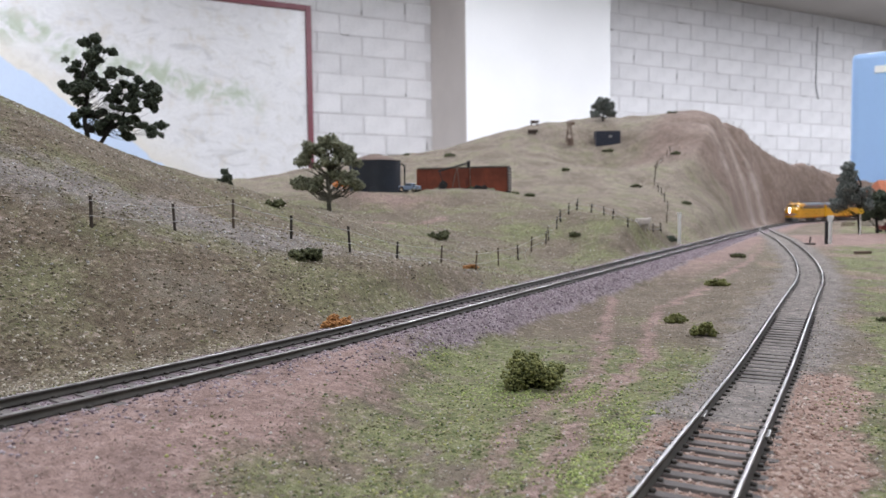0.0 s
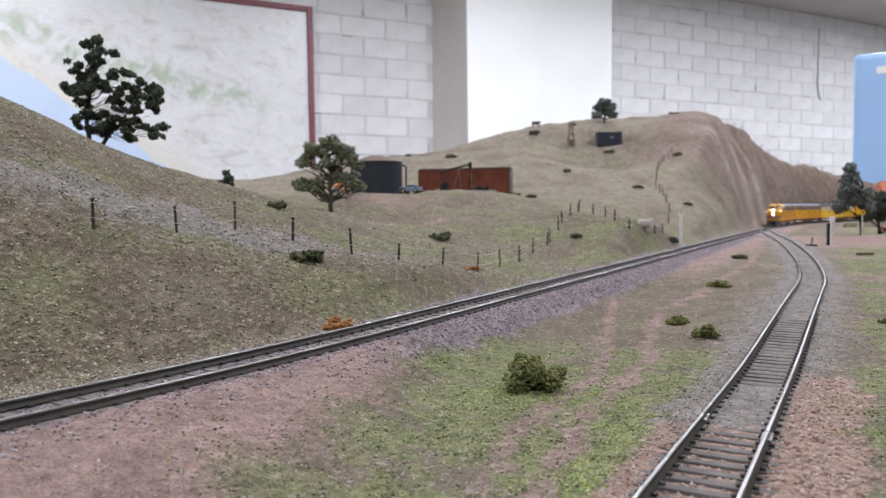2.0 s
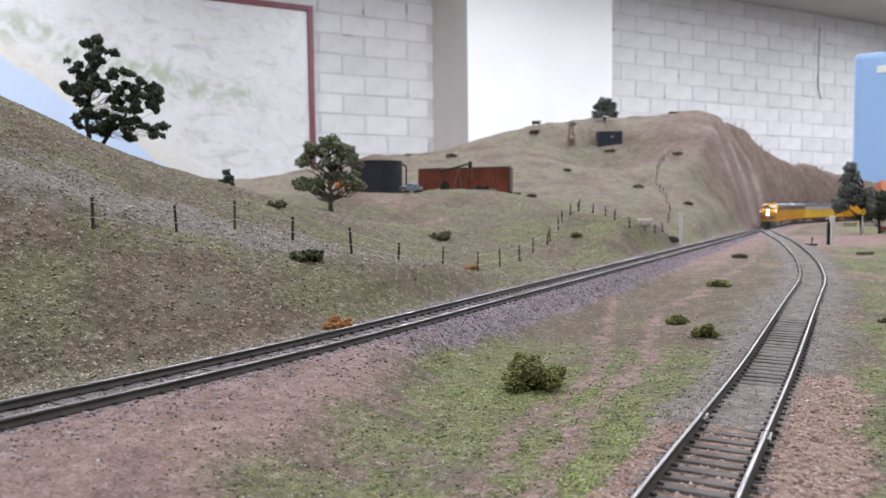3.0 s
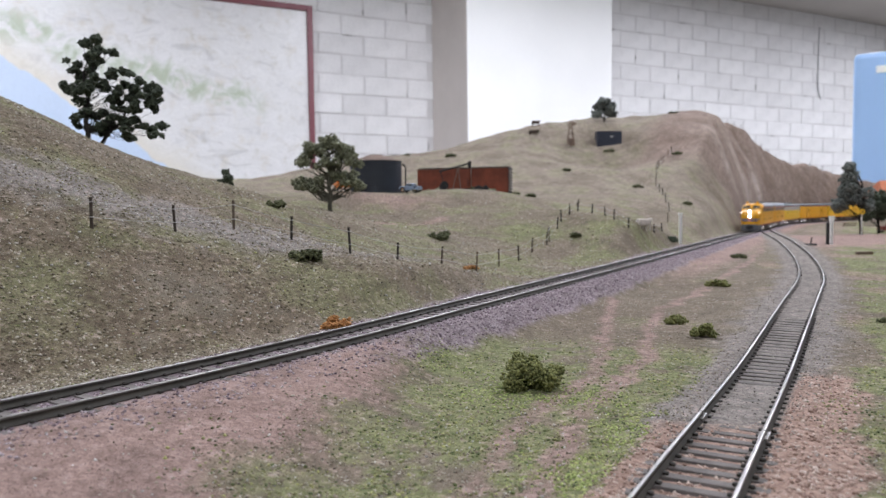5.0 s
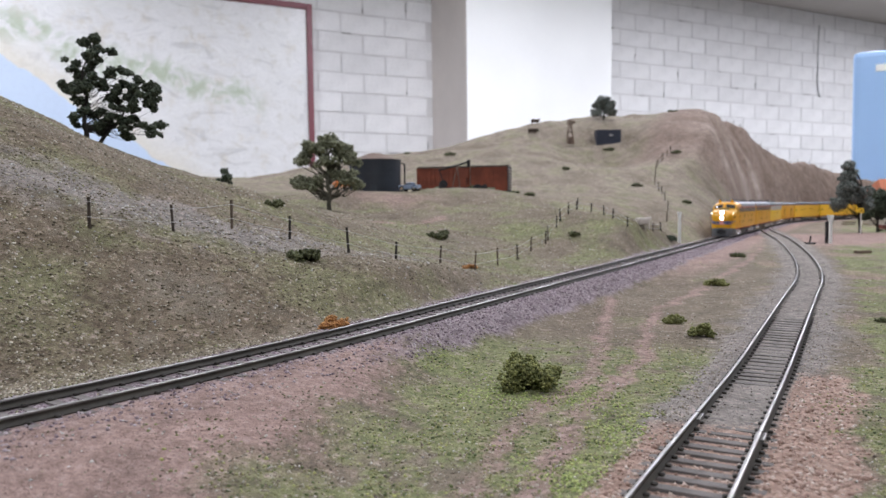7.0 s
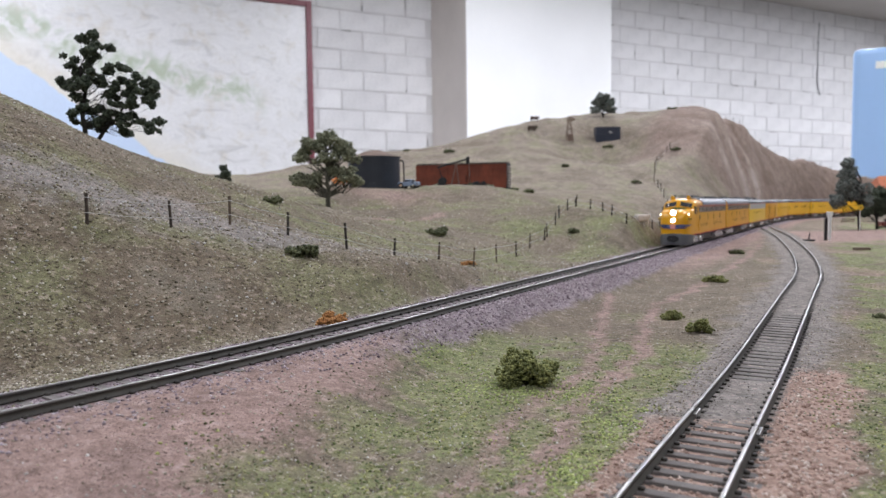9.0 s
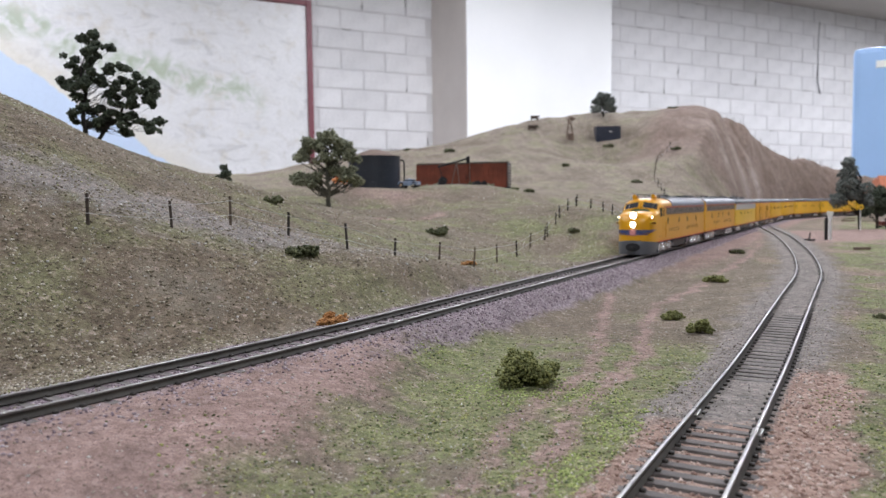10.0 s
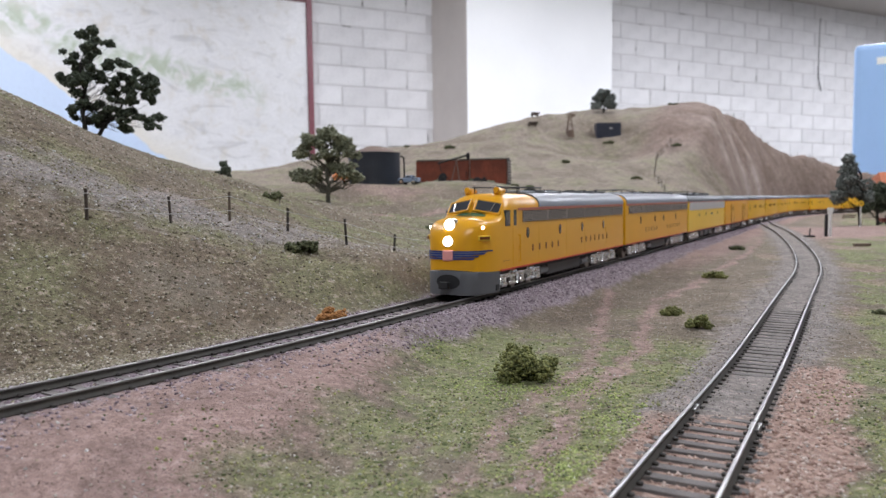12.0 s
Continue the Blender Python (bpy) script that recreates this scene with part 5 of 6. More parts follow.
for k, (px, py, r) in enumerate([(0.0157, 1.584, 0.013), (-0.0783, 1.652, 0.007), (0.2295, 1.376, 0.009), (0.3651, 1.628, 0.011), (0.3423, 1.296, 0.009), (0.4766, 1.504, 0.010), (0.4039, 1.220, 0.008), (0.1259, 1.064, 0.008), (0.2124, 1.700, 0.009), (0.5425, 1.760, 0.007), (0.5470, 1.732, 0.006)]):
    bush(px, py, r, r * 0.6, MAT_BUSH_DARK, "small dark shrub on the far slope", 30 + k, 0.0014, 200)["group"] = "far slope shrubs"

# ---- fences ----
def post_material():
    m, ns, ls, b = material("weathered_post", 0.9)
    oi = ns.new("ShaderNodeObjectInfo")
    base = ramp(ns, ls, oi.outputs["Random"], (0.0, (0.030, 0.024, 0.020)), (0.6, (0.065, 0.048, 0.036)), (1.0, (0.17, 0.125, 0.09)))
    grain = noise_tex(ns, ls, 420, 4, 0.7)
    ls.new(mix(ns, ls, 0.8, base, ramp(ns, ls, grain, (0.35, 0.45), (0.6, 1.0), (0.75, 2.2)), "MULTIPLY"), b.inputs["Base Color"])
    bumped(ns, ls, b, grain, 0.0003)
    return m


MAT_POST = post_material()
MAT_WIRE = plain("dull_wire", (0.45, 0.44, 0.42), 0.5, 0.6, 0.1)


def fence(label, places, height, radius, seed, wires=2, lean=7):
    rng = random.Random(seed)
    e = tagged(new("fence"), label, "fence")
    tops = []
    for x, y in places:
        z = ground_z(x, y)
        bm = bmesh.new()
        hgt = height * rng.uniform(0.92, 1.08)
        top = Vector((rng.uniform(-1, 1) * hgt * lean / 90, rng.uniform(-1, 1) * hgt * lean / 90, hgt))
        tube(bm, (0, 0, -0.002), top, radius * rng.uniform(0.85, 1.15), radius * rng.uniform(0.8, 1.0), seg=7)
        p = part("post", bm, MAT_POST, e)
        bm = bmesh.new()
        for k in (0.35, 0.85):
            tube(bm, top * k + Vector((0, 0, -0.0002)), top * k + Vector((0, 0, 0.0002)), radius * 1.32, seg=7)
        part("wire_tie", bm, MAT_WIRE, p, "pale wire wrapped round the post")
        p.location = (x, y, z)
        tops.append((Vector((x, y, z)), top))
    for k in [0.35, 0.85][:wires]:
        line = []
        for (a, ta), (b, tb) in zip(tops, tops[1:]):
            a, b = a + ta * k, b + tb * k
            line += [a, (a + b) / 2 - Vector((0, 0, 0.0006))]
        line.append(tops[-1][0] + tops[-1][1] * k)
        bm, last = bmesh.new(), None
        for q in line:
            ring = [bm.verts.new(q + Vector(d) * 0.00011) for d in ((1, 0, 0), (0, 0, 1), (-1, 0, 0), (0, 0, -1))]
            if last:
                for i in range(4):
                    bm.faces.new((last[i], last[i - 1], ring[i - 1], ring[i]))
            last = ring
        part("wire", bm, MAT_WIRE, e, "thin dull wire strand")
    return e


fence("wire fence on leaning dark posts along the hill foot", [(-0.1542, 0.3227), (-0.1298, 0.3563), (-0.1107, 0.3885), (-0.0854, 0.4130), (-0.0517, 0.4088), (-0.0300, 0.475), (-0.0016, 0.520), (0.0241, 0.5425), (0.0457, 0.6062), (0.0667, 0.6517),
       (0.0859, 0.7148), (0.1047, 0.7463), (0.1091, 0.7568), (0.1227, 0.7918), (0.1304, 0.8128), (0.1428, 0.8338), (0.1600, 0.8750)], 0.0140, 0.00075, 3)
fence("short posts of a wire fence round the knoll", [(0.160, 0.875), (0.172, 0.850), (0.1836, 0.836), (0.1883, 0.812), (0.1985, 0.788), (0.2453, 0.856), (0.2653, 0.892)], 0.0110, 0.0008, 4)
fence("wire fence climbing the far hillside", [(0.3292, 1.080), (0.3525, 1.148), (0.3628, 1.200), (0.3695, 1.240), (0.3725, 1.268), (0.3776, 1.308), (0.3891, 1.348), (0.4005, 1.384), (0.4110, 1.412), (0.4219, 1.440), (0.4330, 1.462), (0.4430, 1.484), (0.4578, 1.504), (0.4700, 1.520)], 0.0140, 0.0008, 5, wires=1)
RIM = [(0.640, 1.830), (0.720, 1.920), (0.800, 1.985), (0.866, 2.063), (0.964, 2.140), (1.084, 2.255), (1.230, 2.335)]
fence("wire fence along the cutting's rim", [(float(np.interp(k / 3, range(7), [p[0] for p in RIM])), float(np.interp(k / 3, range(7), [p[1] for p in RIM]))) for k in range(19)], 0.0095, 0.0007, 6, wires=1)

# ---- oil tank, grounded boxcar, pump and vehicles on the knoll ----
MAT_TANK = plain("dark_blue_tank_paint", (0.022, 0.028, 0.040), 0.5, 0, 0.2, 25, 300)
MAT_RUST = plain("rusty_boxcar_paint", (0.190, 0.048, 0.024), 0.8, 0, 0.5, 45, 500, 0.0003)
MAT_ROOFRUST = plain("dusty_brown_roof", (0.16, 0.11, 0.085), 0.85, 0, 0.3, 60, 500)


def tank():
    x, y, r, hgt = -0.0985, 1.085, 0.0375, 0.0500
    e = tagged(new("oil_tank"), "dark blue-black cylindrical oil tank with overflow pipe", "tank")
    e.location = (x, y, ground_z(x, y - r) - 0.003)
    bm = bmesh.new()
    tube(bm, (0, 0, 0), (0, 0, hgt), r, seg=48)
    shell = part("shell", bm, MAT_TANK, e)
    for k in range(5):
        bm = bmesh.new()
        z = hgt * (k + 1) / 5.02
        tube(bm, (0, 0, z - 0.0005), (0, 0, z + 0.0005), r + (0.0004 if k < 4 else 0.0013), seg=48)
        part("hoop", bm, MAT_TANK, shell)
    bm = bmesh.new()
    tube(bm, (0, 0, hgt + 0.0005), (0, 0, hgt + 0.0105), r * 0.97, r * 0.22, seg=40)
    part("lid", bm, MAT_ROOFRUST, e, "dusty tan cone lid")
    bm = bmesh.new()
    px = r + 0.006
    pts = [(r - 0.001, -0.004, hgt - 0.005), (px - 0.002, -0.004, hgt - 0.005), (px, -0.004, hgt - 0.008), (px, -0.004, 0.0)]
    for a, b in zip(pts, pts[1:]):
        tube(bm, a, b, 0.0011, seg=8)
    part("overflow_pipe", bm, MAT_BLACK, e)
    part("manhole", boxed(-0.005, 0.005, -r - 0.0008, -r + 0.002, 0.004, 0.012, bevel=0.0004), MAT_TANK, e)
    return e


def boxcar():
    x, y = 0.0335, 1.145
    L, W, Hh = 0.141, 0.034, 0.0385
    e = tagged(new("boxcar_body"), "rusty red boxcar body without wheels, weathered black end", "boxcar")
    e.matrix_basis = pose(x, y, ground_z(x, y - 0.02) - 0.002, 0, 0, -14)
    b = part("body", boxed(-L / 2, L / 2, -W / 2, W / 2, 0.002, Hh), MAT_RUST, e)
    for k in range(21):
        cx = -L / 2 + L * k / 20
        if 8 < k < 12:
            continue
        part("rib", boxed(cx - 0.0005, cx + 0.0005, -W / 2 - 0.0007, -W / 2 + 0.0005, 0.003, Hh - 0.001), MAT_RUST, b)
    d = part("sliding_door", boxed(-0.012, 0.012, -W / 2 - 0.0016, -W / 2 + 0.0004, 0.004, Hh - 0.003, bevel=0.0004), MAT_RUST, e)
    part("latch", boxed(0.0085, 0.0095, -W / 2 - 0.0022, -W / 2 - 0.0014, 0.012, 0.022), MAT_BLACK, d)
    end = part("end_wall", boxed(L / 2 - 0.001, L / 2 + 0.0012, -W / 2 - 0.0006, W / 2 + 0.0006, 0.001, Hh + 0.001), MAT_BLACK, e, "black corrugated end wall")
    for k in range(8):
        z = 0.004 + k * 0.0042
        part("corrugation", boxed(L / 2 + 0.0008, L / 2 + 0.0026, -W / 2 + 0.002, W / 2 - 0.002, z, z + 0.0019, bevel=0.0005), MAT_GRILLE, end)
    bm = boxed(-L / 2 - 0.001, L / 2 + 0.001, -W / 2 - 0.001, W / 2 + 0.001, Hh, Hh + 0.0012)
    for s in range(14):
        cx = -L / 2 + L * (s + 0.5) / 14
        box(bm, cx - 0.0006, cx + 0.0006, -W / 2, W / 2, Hh + 0.001, Hh + 0.0022)
    part("roof", bm, MAT_ROOFRUST, e)
    part("roof_walk", boxed(-L / 2 - 0.002, L / 2 + 0.002, -0.004, 0.004, Hh + 0.0024, Hh + 0.0032), MAT_BLACK, e)
    part("sill", boxed(-L / 2, L / 2, -W / 2 + 0.002, W / 2 - 0.002, -0.001, 0.0022), MAT_BLACK, e)
    return e


def pump_jack():
    x, y = 0.020, 1.085
    e = tagged(new("pump_jack"), "rusty black nodding oil pump in front of the boxcar", "oil pump")
    e.location = (x, y, ground_z(x, y))
    bm = bmesh.new()
    box(bm, -0.020, 0.018, -0.005, 0.005, -0.002, 0.002, bevel=0.0004)
    part("base", bm, MAT_BLACK, e)
    for sy in (-0.004, 0.004):
        for sx in (-0.006, 0.006):
            bm = bmesh.new()
            tube(bm, (sx, sy, 0.0), (0.002, sy * 0.3, 0.033), 0.0008, seg=6)
            part("leg", bm, MAT_ROOFRUST, e)
    bm = bmesh.new()
    tube(bm, (-0.026, 0, 0.027), (0.018, 0, 0.0385), 0.0013, seg=8)
    beam = part("walking_beam", bm, MAT_BLACK, e)
    bm = boxed(0.0165, 0.0215, -0.0015, 0.0015, 0.0315, 0.0420, bevel=0.0008)
    part("horse_head", bm, MAT_BLACK, beam)
    bm = bmesh.new()
    tube(bm, (-0.018, -0.002, 0.007), (-0.018, 0.002, 0.007), 0.006, seg=16)
    part("counterweight", bm, MAT_BLACK, e)
    bm = bmesh.new()
    tube(bm, (-0.018, 0.003, 0.007), (-0.024, 0.002, 0.0275), 0.0006, seg=6)
    part("connecting_rod", bm, MAT_BLACK, e)
    bm = bmesh.new()
    tube(bm, (0.0212, 0, -0.001), (0.0212, 0, 0.033), 0.0004, seg=6)
    part("polished_rod", bm, MAT_GRILLE, e)
    return e


MAT_TRUCK_WHITE = plain("white_blue_truck_paint", (0.20, 0.26, 0.36), 0.4, 0, 0.15, 80)
MAT_ORANGE = plain("orange_machine_paint", (0.70, 0.20, 0.02), 0.45, 0, 0.1, 80)
MAT_RED_CAR = plain("dark_red_car_paint", (0.16, 0.03, 0.025), 0.4, 0, 0.15, 80)


def vehicle(name, label, category, x, y, turn, mat, L, W, hood, cabin):
    e = tagged(new(name), label, category)
    e.matrix_basis = pose(x, y, ground_z(x, y), 0, 0, turn)
    part("body", boxed(-L / 2, L / 2, -W / 2, W / 2, 0.0030, hood, bevel=0.0012), mat, e)
    c = part("cab", boxed(-L * 0.12, L * 0.22, -W * 0.44, W * 0.44, hood - 0.0006, cabin, bevel=0.0014), mat, e)
    for sgn in (-1, 1):
        part("side_window", boxed(-L * 0.08, L * 0.17, min(sgn * W * 0.42, sgn * W * 0.455), max(sgn * W * 0.42, sgn * W * 0.455), hood + 0.0006, cabin - 0.0012), MAT_WINDOW, c)
        part("fender", boxed(L * 0.22, L * 0.46, sgn * W * 0.5 - 0.0016, sgn * W * 0.5 + 0.0016, 0.0045, 0.0066, bevel=0.0008), mat, e)
        part("headlamp", boxed(L / 2 - 0.0002, L / 2 + 0.0006, sgn * W * 0.33 - 0.0009, sgn * W * 0.33 + 0.0009, hood - 0.0032, hood - 0.0014), MAT_CHROME, e)
        for wx in (-L * 0.32, L * 0.33):
            bm = bmesh.new()
            tube(bm, (wx, sgn * W * 0.40, 0.0040), (wx, sgn * W * 0.52, 0.0040), 0.0042, seg=16)
            w = part("wheel", bm, MAT_BLACK, e)
            bm = bmesh.new()
            tube(bm, (wx, sgn * W * 0.50, 0.0040), (wx, sgn * W * 0.53, 0.0040), 0.0022, seg=12)
            part("hub", bm, MAT_CHROME, w)
    part("windscreen", boxed(L * 0.20, L * 0.225, -W * 0.36, W * 0.36, hood + 0.0006, cabin - 0.0012), MAT_WINDOW, c)
    part("bumper", boxed(L / 2, L / 2 + 0.0012, -W * 0.45, W * 0.45, 0.0032, 0.0046), MAT_CHROME, e)
    return e


tank()
boxcar()
pump_jack()
vehicle("pickup_truck", "old pale blue pickup truck parked beside the tank", "truck", -0.0460, 1.045, -25, MAT_TRUCK_WHITE, 0.030, 0.014, 0.0090, 0.0125)
vehicle("tractor", "bright orange machine parked behind the broad tree", "tractor", -0.138, 1.000, -70, MAT_ORANGE, 0.030, 0.016, 0.0110, 0.0150)
vehicle("car", "dark red car parked under the low tree", "car", 0.780, 1.270, 180, MAT_RED_CAR, 0.052, 0.021, 0.0110, 0.0165)
for k, (px, py, r) in enumerate([(-0.005, 1.090, 0.006), (0.045, 1.085, 0.008), (0.070, 1.085, 0.007), (0.108, 1.09, 0.006), (-0.022, 1.095, 0.005)]):
    bush(px, py, r, r * 0.7, MAT_BUSH_DARK if k % 2 else MAT_TREE_OLIVE, "weeds along the grounded boxcar", 60 + k, 0.0012, 160)["group"] = "boxcar weeds"
rng_s = random.Random(12)
for px, py, w, d, hh in ((0.000, 1.075, 0.010, 0.006, 0.008), (0.052, 1.078, 0.014, 0.006, 0.005), (0.062, 1.082, 0.008, 0.005, 0.006)):
    bm = boxed(-w / 2, w / 2, -d / 2, d / 2, -0.001, hh, bevel=0.0012)
    box(bm, -w * 0.3, w * 0.2, -d * 0.6, d * 0.1, hh * 0.5, hh * 1.3, bevel=0.0006)
    ob = part("scrap_heap", bm, MAT_BLACK)
    ob.matrix_basis = pose(px, py, ground_z(px, py), 0, 0, rng_s.uniform(-40, 40))
    tagged(ob, "dark scrap parts lying by the boxcar", "scrap", "scrap by the boxcar")

# container and wooden windmill tower on the hill, cattle
cont = tagged(new("storage_container"), "dark blue steel container on the hillside", "container")
cont.matrix_basis = pose(0.3715, 1.660, ground_z(0.371, 1.647) - 0.002, 0, 0, 0)
MAT_NAVY = plain("navy_container_paint", (0.030, 0.036, 0.060), 0.5, 0, 0.15, 40)
cb = part("body", boxed(-0.0270, 0.0270, -0.013, 0.013, 0, 0.0335, bevel=0.0006), MAT_NAVY, cont)
for k in range(10):
    part("rib", boxed(-0.025 + k * 0.0054, -0.0235 + k * 0.0054, -0.0140, -0.0125, 0.002, 0.031), MAT_NAVY, cb)
part("lid", boxed(-0.0275, 0.0275, -0.0136, 0.0136, 0.0335, 0.0348), MAT_GRILLE, cont, "paler grey top edge")
part("sign_bar", boxed(0.001, 0.008, -0.0146, -0.0139, 0.020, 0.0235), MAT_PALE_BAND, cont)

mill = tagged(new("windmill_tower"), "weathered wooden windmill tower on the hillside", "windmill")
mill.location = (0.2851, 1.648, ground_z(0.2851, 1.648))
for sx in (-1, 1):
    for sy in (-1, 1):
        bm = bmesh.new()
        tube(bm, (sx * 0.008, sy * 0.008, -0.002), (sx * 0.0022, sy * 0.0022, 0.046), 0.0008, seg=6)
        part("leg", bm, MAT_ROOFRUST, mill)
for z, w in ((0.012, 0.0066), (0.026, 0.0050), (0.038, 0.0034)):
    bm = bmesh.new()
    for a, b in (((-w, -w), (w, -w)), ((w, -w), (w, w)), ((w, w), (-w, w)), ((-w, w), (-w, -w))):
        tube(bm, (*a, z), (*b, z), 0.0005, seg=5)
    part("brace", bm, MAT_ROOFRUST, mill)
bm = bmesh.new()
for k in range(10):
    a = k * math.pi / 5
    tube(bm, (0.001 * math.cos(a), -0.003, 0.047 + 0.001 * math.sin(a)), (0.008 * math.cos(a), -0.003, 0.047 + 0.008 * math.sin(a)), 0.0004, 0.0013, seg=5)
part("wind_wheel", bm, MAT_ROOFRUST, mill)
part("vane", boxed(0.002, 0.012, -0.0004, 0.0004, 0.045, 0.050), MAT_ROOFRUST, mill)
part("water_trough", boxed(-0.006, 0.006, -0.016, -0.009, -0.001, 0.014, bevel=0.001), MAT_ROOFRUST, mill)

MAT_COW = plain("dark_brown_hide", (0.06, 0.04, 0.03), 0.9, 0, 0.3, 300)
MAT_COW_PALE = plain("pale_hide", (0.55, 0.50, 0.45), 0.9, 0, 0.3, 300)


def cow(x, y, turn, mat, label):
    e = tagged(new("cow"), label, "cow", "cattle")
    e.matrix_basis = pose(x, y, ground_z(x, y) - 0.0012, 0, 0, turn)
    part("body", boxed(-0.0095, 0.0085, -0.0034, 0.0034, 0.0050, 0.0125, bevel=0.0022), mat, e)
    bm = boxed(0.008, 0.0120, -0.0016, 0.0016, 0.0090, 0.0130, bevel=0.0008)
    part("head", bm, mat, e)
    for sx in (-0.0075, 0.0065):
        for sy in (-0.002, 0.002):
            bm = bmesh.new()
            tube(bm, (sx, sy, -0.001), (sx, sy, 0.0065), 0.0008, 0.0012, seg=6)
            part("leg", bm, mat, e)
    bm = bmesh.new()
    tube(bm, (-0.0090, 0, 0.0110), (-0.0108, 0, 0.0050), 0.0004, seg=5)
    part("tail", bm, mat, e)
    return e


cow(0.222, 1.765, 8, MAT_COW, "small dark cow standing on the ridge")
cow(0.207, 1.69, -12, MAT_COW, "small dark cow grazing below the ridge")
cow(0.2258, 0.828, 30, MAT_COW_PALE, "small pale cow at the foot of the hill")

# ---- posts, sign and timbers by the track ----
MAT_WHITE = plain("white_post_paint", (0.78, 0.78, 0.76), 0.6, 0, 0.08, 150)


def mile_post(x, y, hgt, label, fork):
    e = tagged(new("white_post"), label, "post")
    e.location = (x, y, ground_z(x, y))
    part("shaft", boxed(-0.0016, 0.0016, -0.0016, 0.0016, -0.003, hgt, bevel=0.0004), MAT_WHITE, e)
    if fork:
        bm = bmesh.new()
        for sgn in (-1, 1):
            tube(bm, (0, 0, hgt - 0.003), (sgn * 0.0022, 0, hgt + 0.0025), 0.0011, seg=8)
        part("top_fork", bm, MAT_WHITE, e)
    else:
        bm = boxed(-0.0036, 0.0036, -0.0022, 0.0022, hgt - 0.008, hgt + 0.0015, bevel=0.0006)
        for v in bm.verts:
            v.co.x *= 0.45 + 0.55 * min(1.0, max(0.0, (v.co.z - hgt + 0.008) / 0.0085))
        part("head_board", bm, MAT_WHITE, e)
    return e


mile_post(0.2990, 0.9276, 0.0365, "slim white marker post with forked top", True)
mile_post(0.5040, 0.955, 0.0350, "thick white crossing post with wider head", False)
bp = part("black_post", boxed(-0.0016, 0.0016, -0.0016, 0.0016, -0.003, 0.0285, bevel=0.0005), MAT_BLACK)
bp.location = (0.4940, 0.945, ground_z(0.4940, 0.945))
tagged(bp, "short black post beside the white crossing post", "post")
sign = tagged(new("crossing_sign"), "small yellow round sign on a thin post", "sign")
sign.location = (0.668, 1.175, ground_z(0.668, 1.175))
bm = bmesh.new()
tube(bm, (0, 0, -0.003), (0, 0, 0.037), 0.0008, seg=6)
part("post", bm, MAT_WHITE, sign)
bm = bmesh.new()
tube(bm, (0, -0.0016, 0.0365), (0, -0.0006, 0.0365), 0.0045, seg=20)
plate = part("plate", bm, MAT_LEMON, sign)
part("plate_mark", boxed(-0.0012, 0.0012, -0.0019, -0.0015, 0.0355, 0.0375), MAT_BLACK, plate)
for x, y, turn, L in ((0.310, 0.775, -8, 0.013), (0.449, 0.784, 5, 0.018), (0.395, 0.640, 10, 0.012), (0.913, 1.656, 3, 0.030), (1.005, 1.820, -2, 0.032)):
    bm = boxed(-L / 2, L / 2, -0.002, 0.002, -0.0006, 0.0030, bevel=0.0006)
    ob = part("timber", bm, MAT_ROOFRUST)
    ob.matrix_basis = pose(x, y, ground_z(x, y), 0, 0, turn)
    tagged(ob, "weathered timber lying on the ground", "timber", "loose timbers")

# turnout lever by the points
lever = tagged(new("point_lever"), "small dark turnout stand beside the siding", "switch stand")
lever.location = (0.462, 0.924, ground_z(0.462, 0.924))
part("base", boxed(-0.006, 0.006, -0.003, 0.003, -0.001, 0.002), MAT_BLACK, lever)
bm = bmesh.new()
tube(bm, (0, 0, 0.001), (0.001, 0, 0.010), 0.0009, seg=6)
part("lever", bm, MAT_BLACK, lever)


def house(x, y, L, W, wall_h, roof_h, turn, label):
    e = tagged(new("house"), label, "house")
    e.matrix_basis = pose(x, y, ground_z(x, y), 0, 0, turn)
    part("wall", boxed(-L / 2, L / 2, -W / 2, W / 2, -0.003, wall_h), plain("pale_house_wall", (0.55, 0.50, 0.44), 0.8, 0, 0.1, 40), e)
    bm = bmesh.new()
    o = 0.006
    v = [bm.verts.new(p) for p in ((-L / 2 - o, -W / 2 - o, wall_h), (L / 2 + o, -W / 2 - o, wall_h), (L / 2 + o, W / 2 + o, wall_h), (-L / 2 - o, W / 2 + o, wall_h), (-L / 2 + 0.01, 0, wall_h + roof_h), (L / 2 - 0.01, 0, wall_h + roof_h))]
    for f in ((0, 1, 5, 4), (2, 3, 4, 5), (1, 2, 5), (3, 0, 4), (3, 2, 1, 0)):
        bm.faces.new([v[i] for i in f])
    part("roof", bm, plain("terracotta_roof", (0.42, 0.13, 0.06), 0.8, 0, 0.2, 120, 600, 0.0006), e, "terracotta red roof")
    for k in (-1, 0, 1):
        w = part("window", boxed(k * L * 0.28 - 0.006, k * L * 0.28 + 0.006, -W / 2 - 0.0008, -W / 2 + 0.001, wall_h * 0.4, wall_h * 0.8), MAT_WINDOW, e)
        part("sill", boxed(k * L * 0.28 - 0.007, k * L * 0.28 + 0.007, -W / 2 - 0.002, -W / 2 + 0.001, wall_h * 0.36, wall_h * 0.4), MAT_WHITE, w)
    return e


house(1.02, 1.60, 0.16, 0.10, 0.060, 0.040, -6, "pale house with a terracotta red roof")


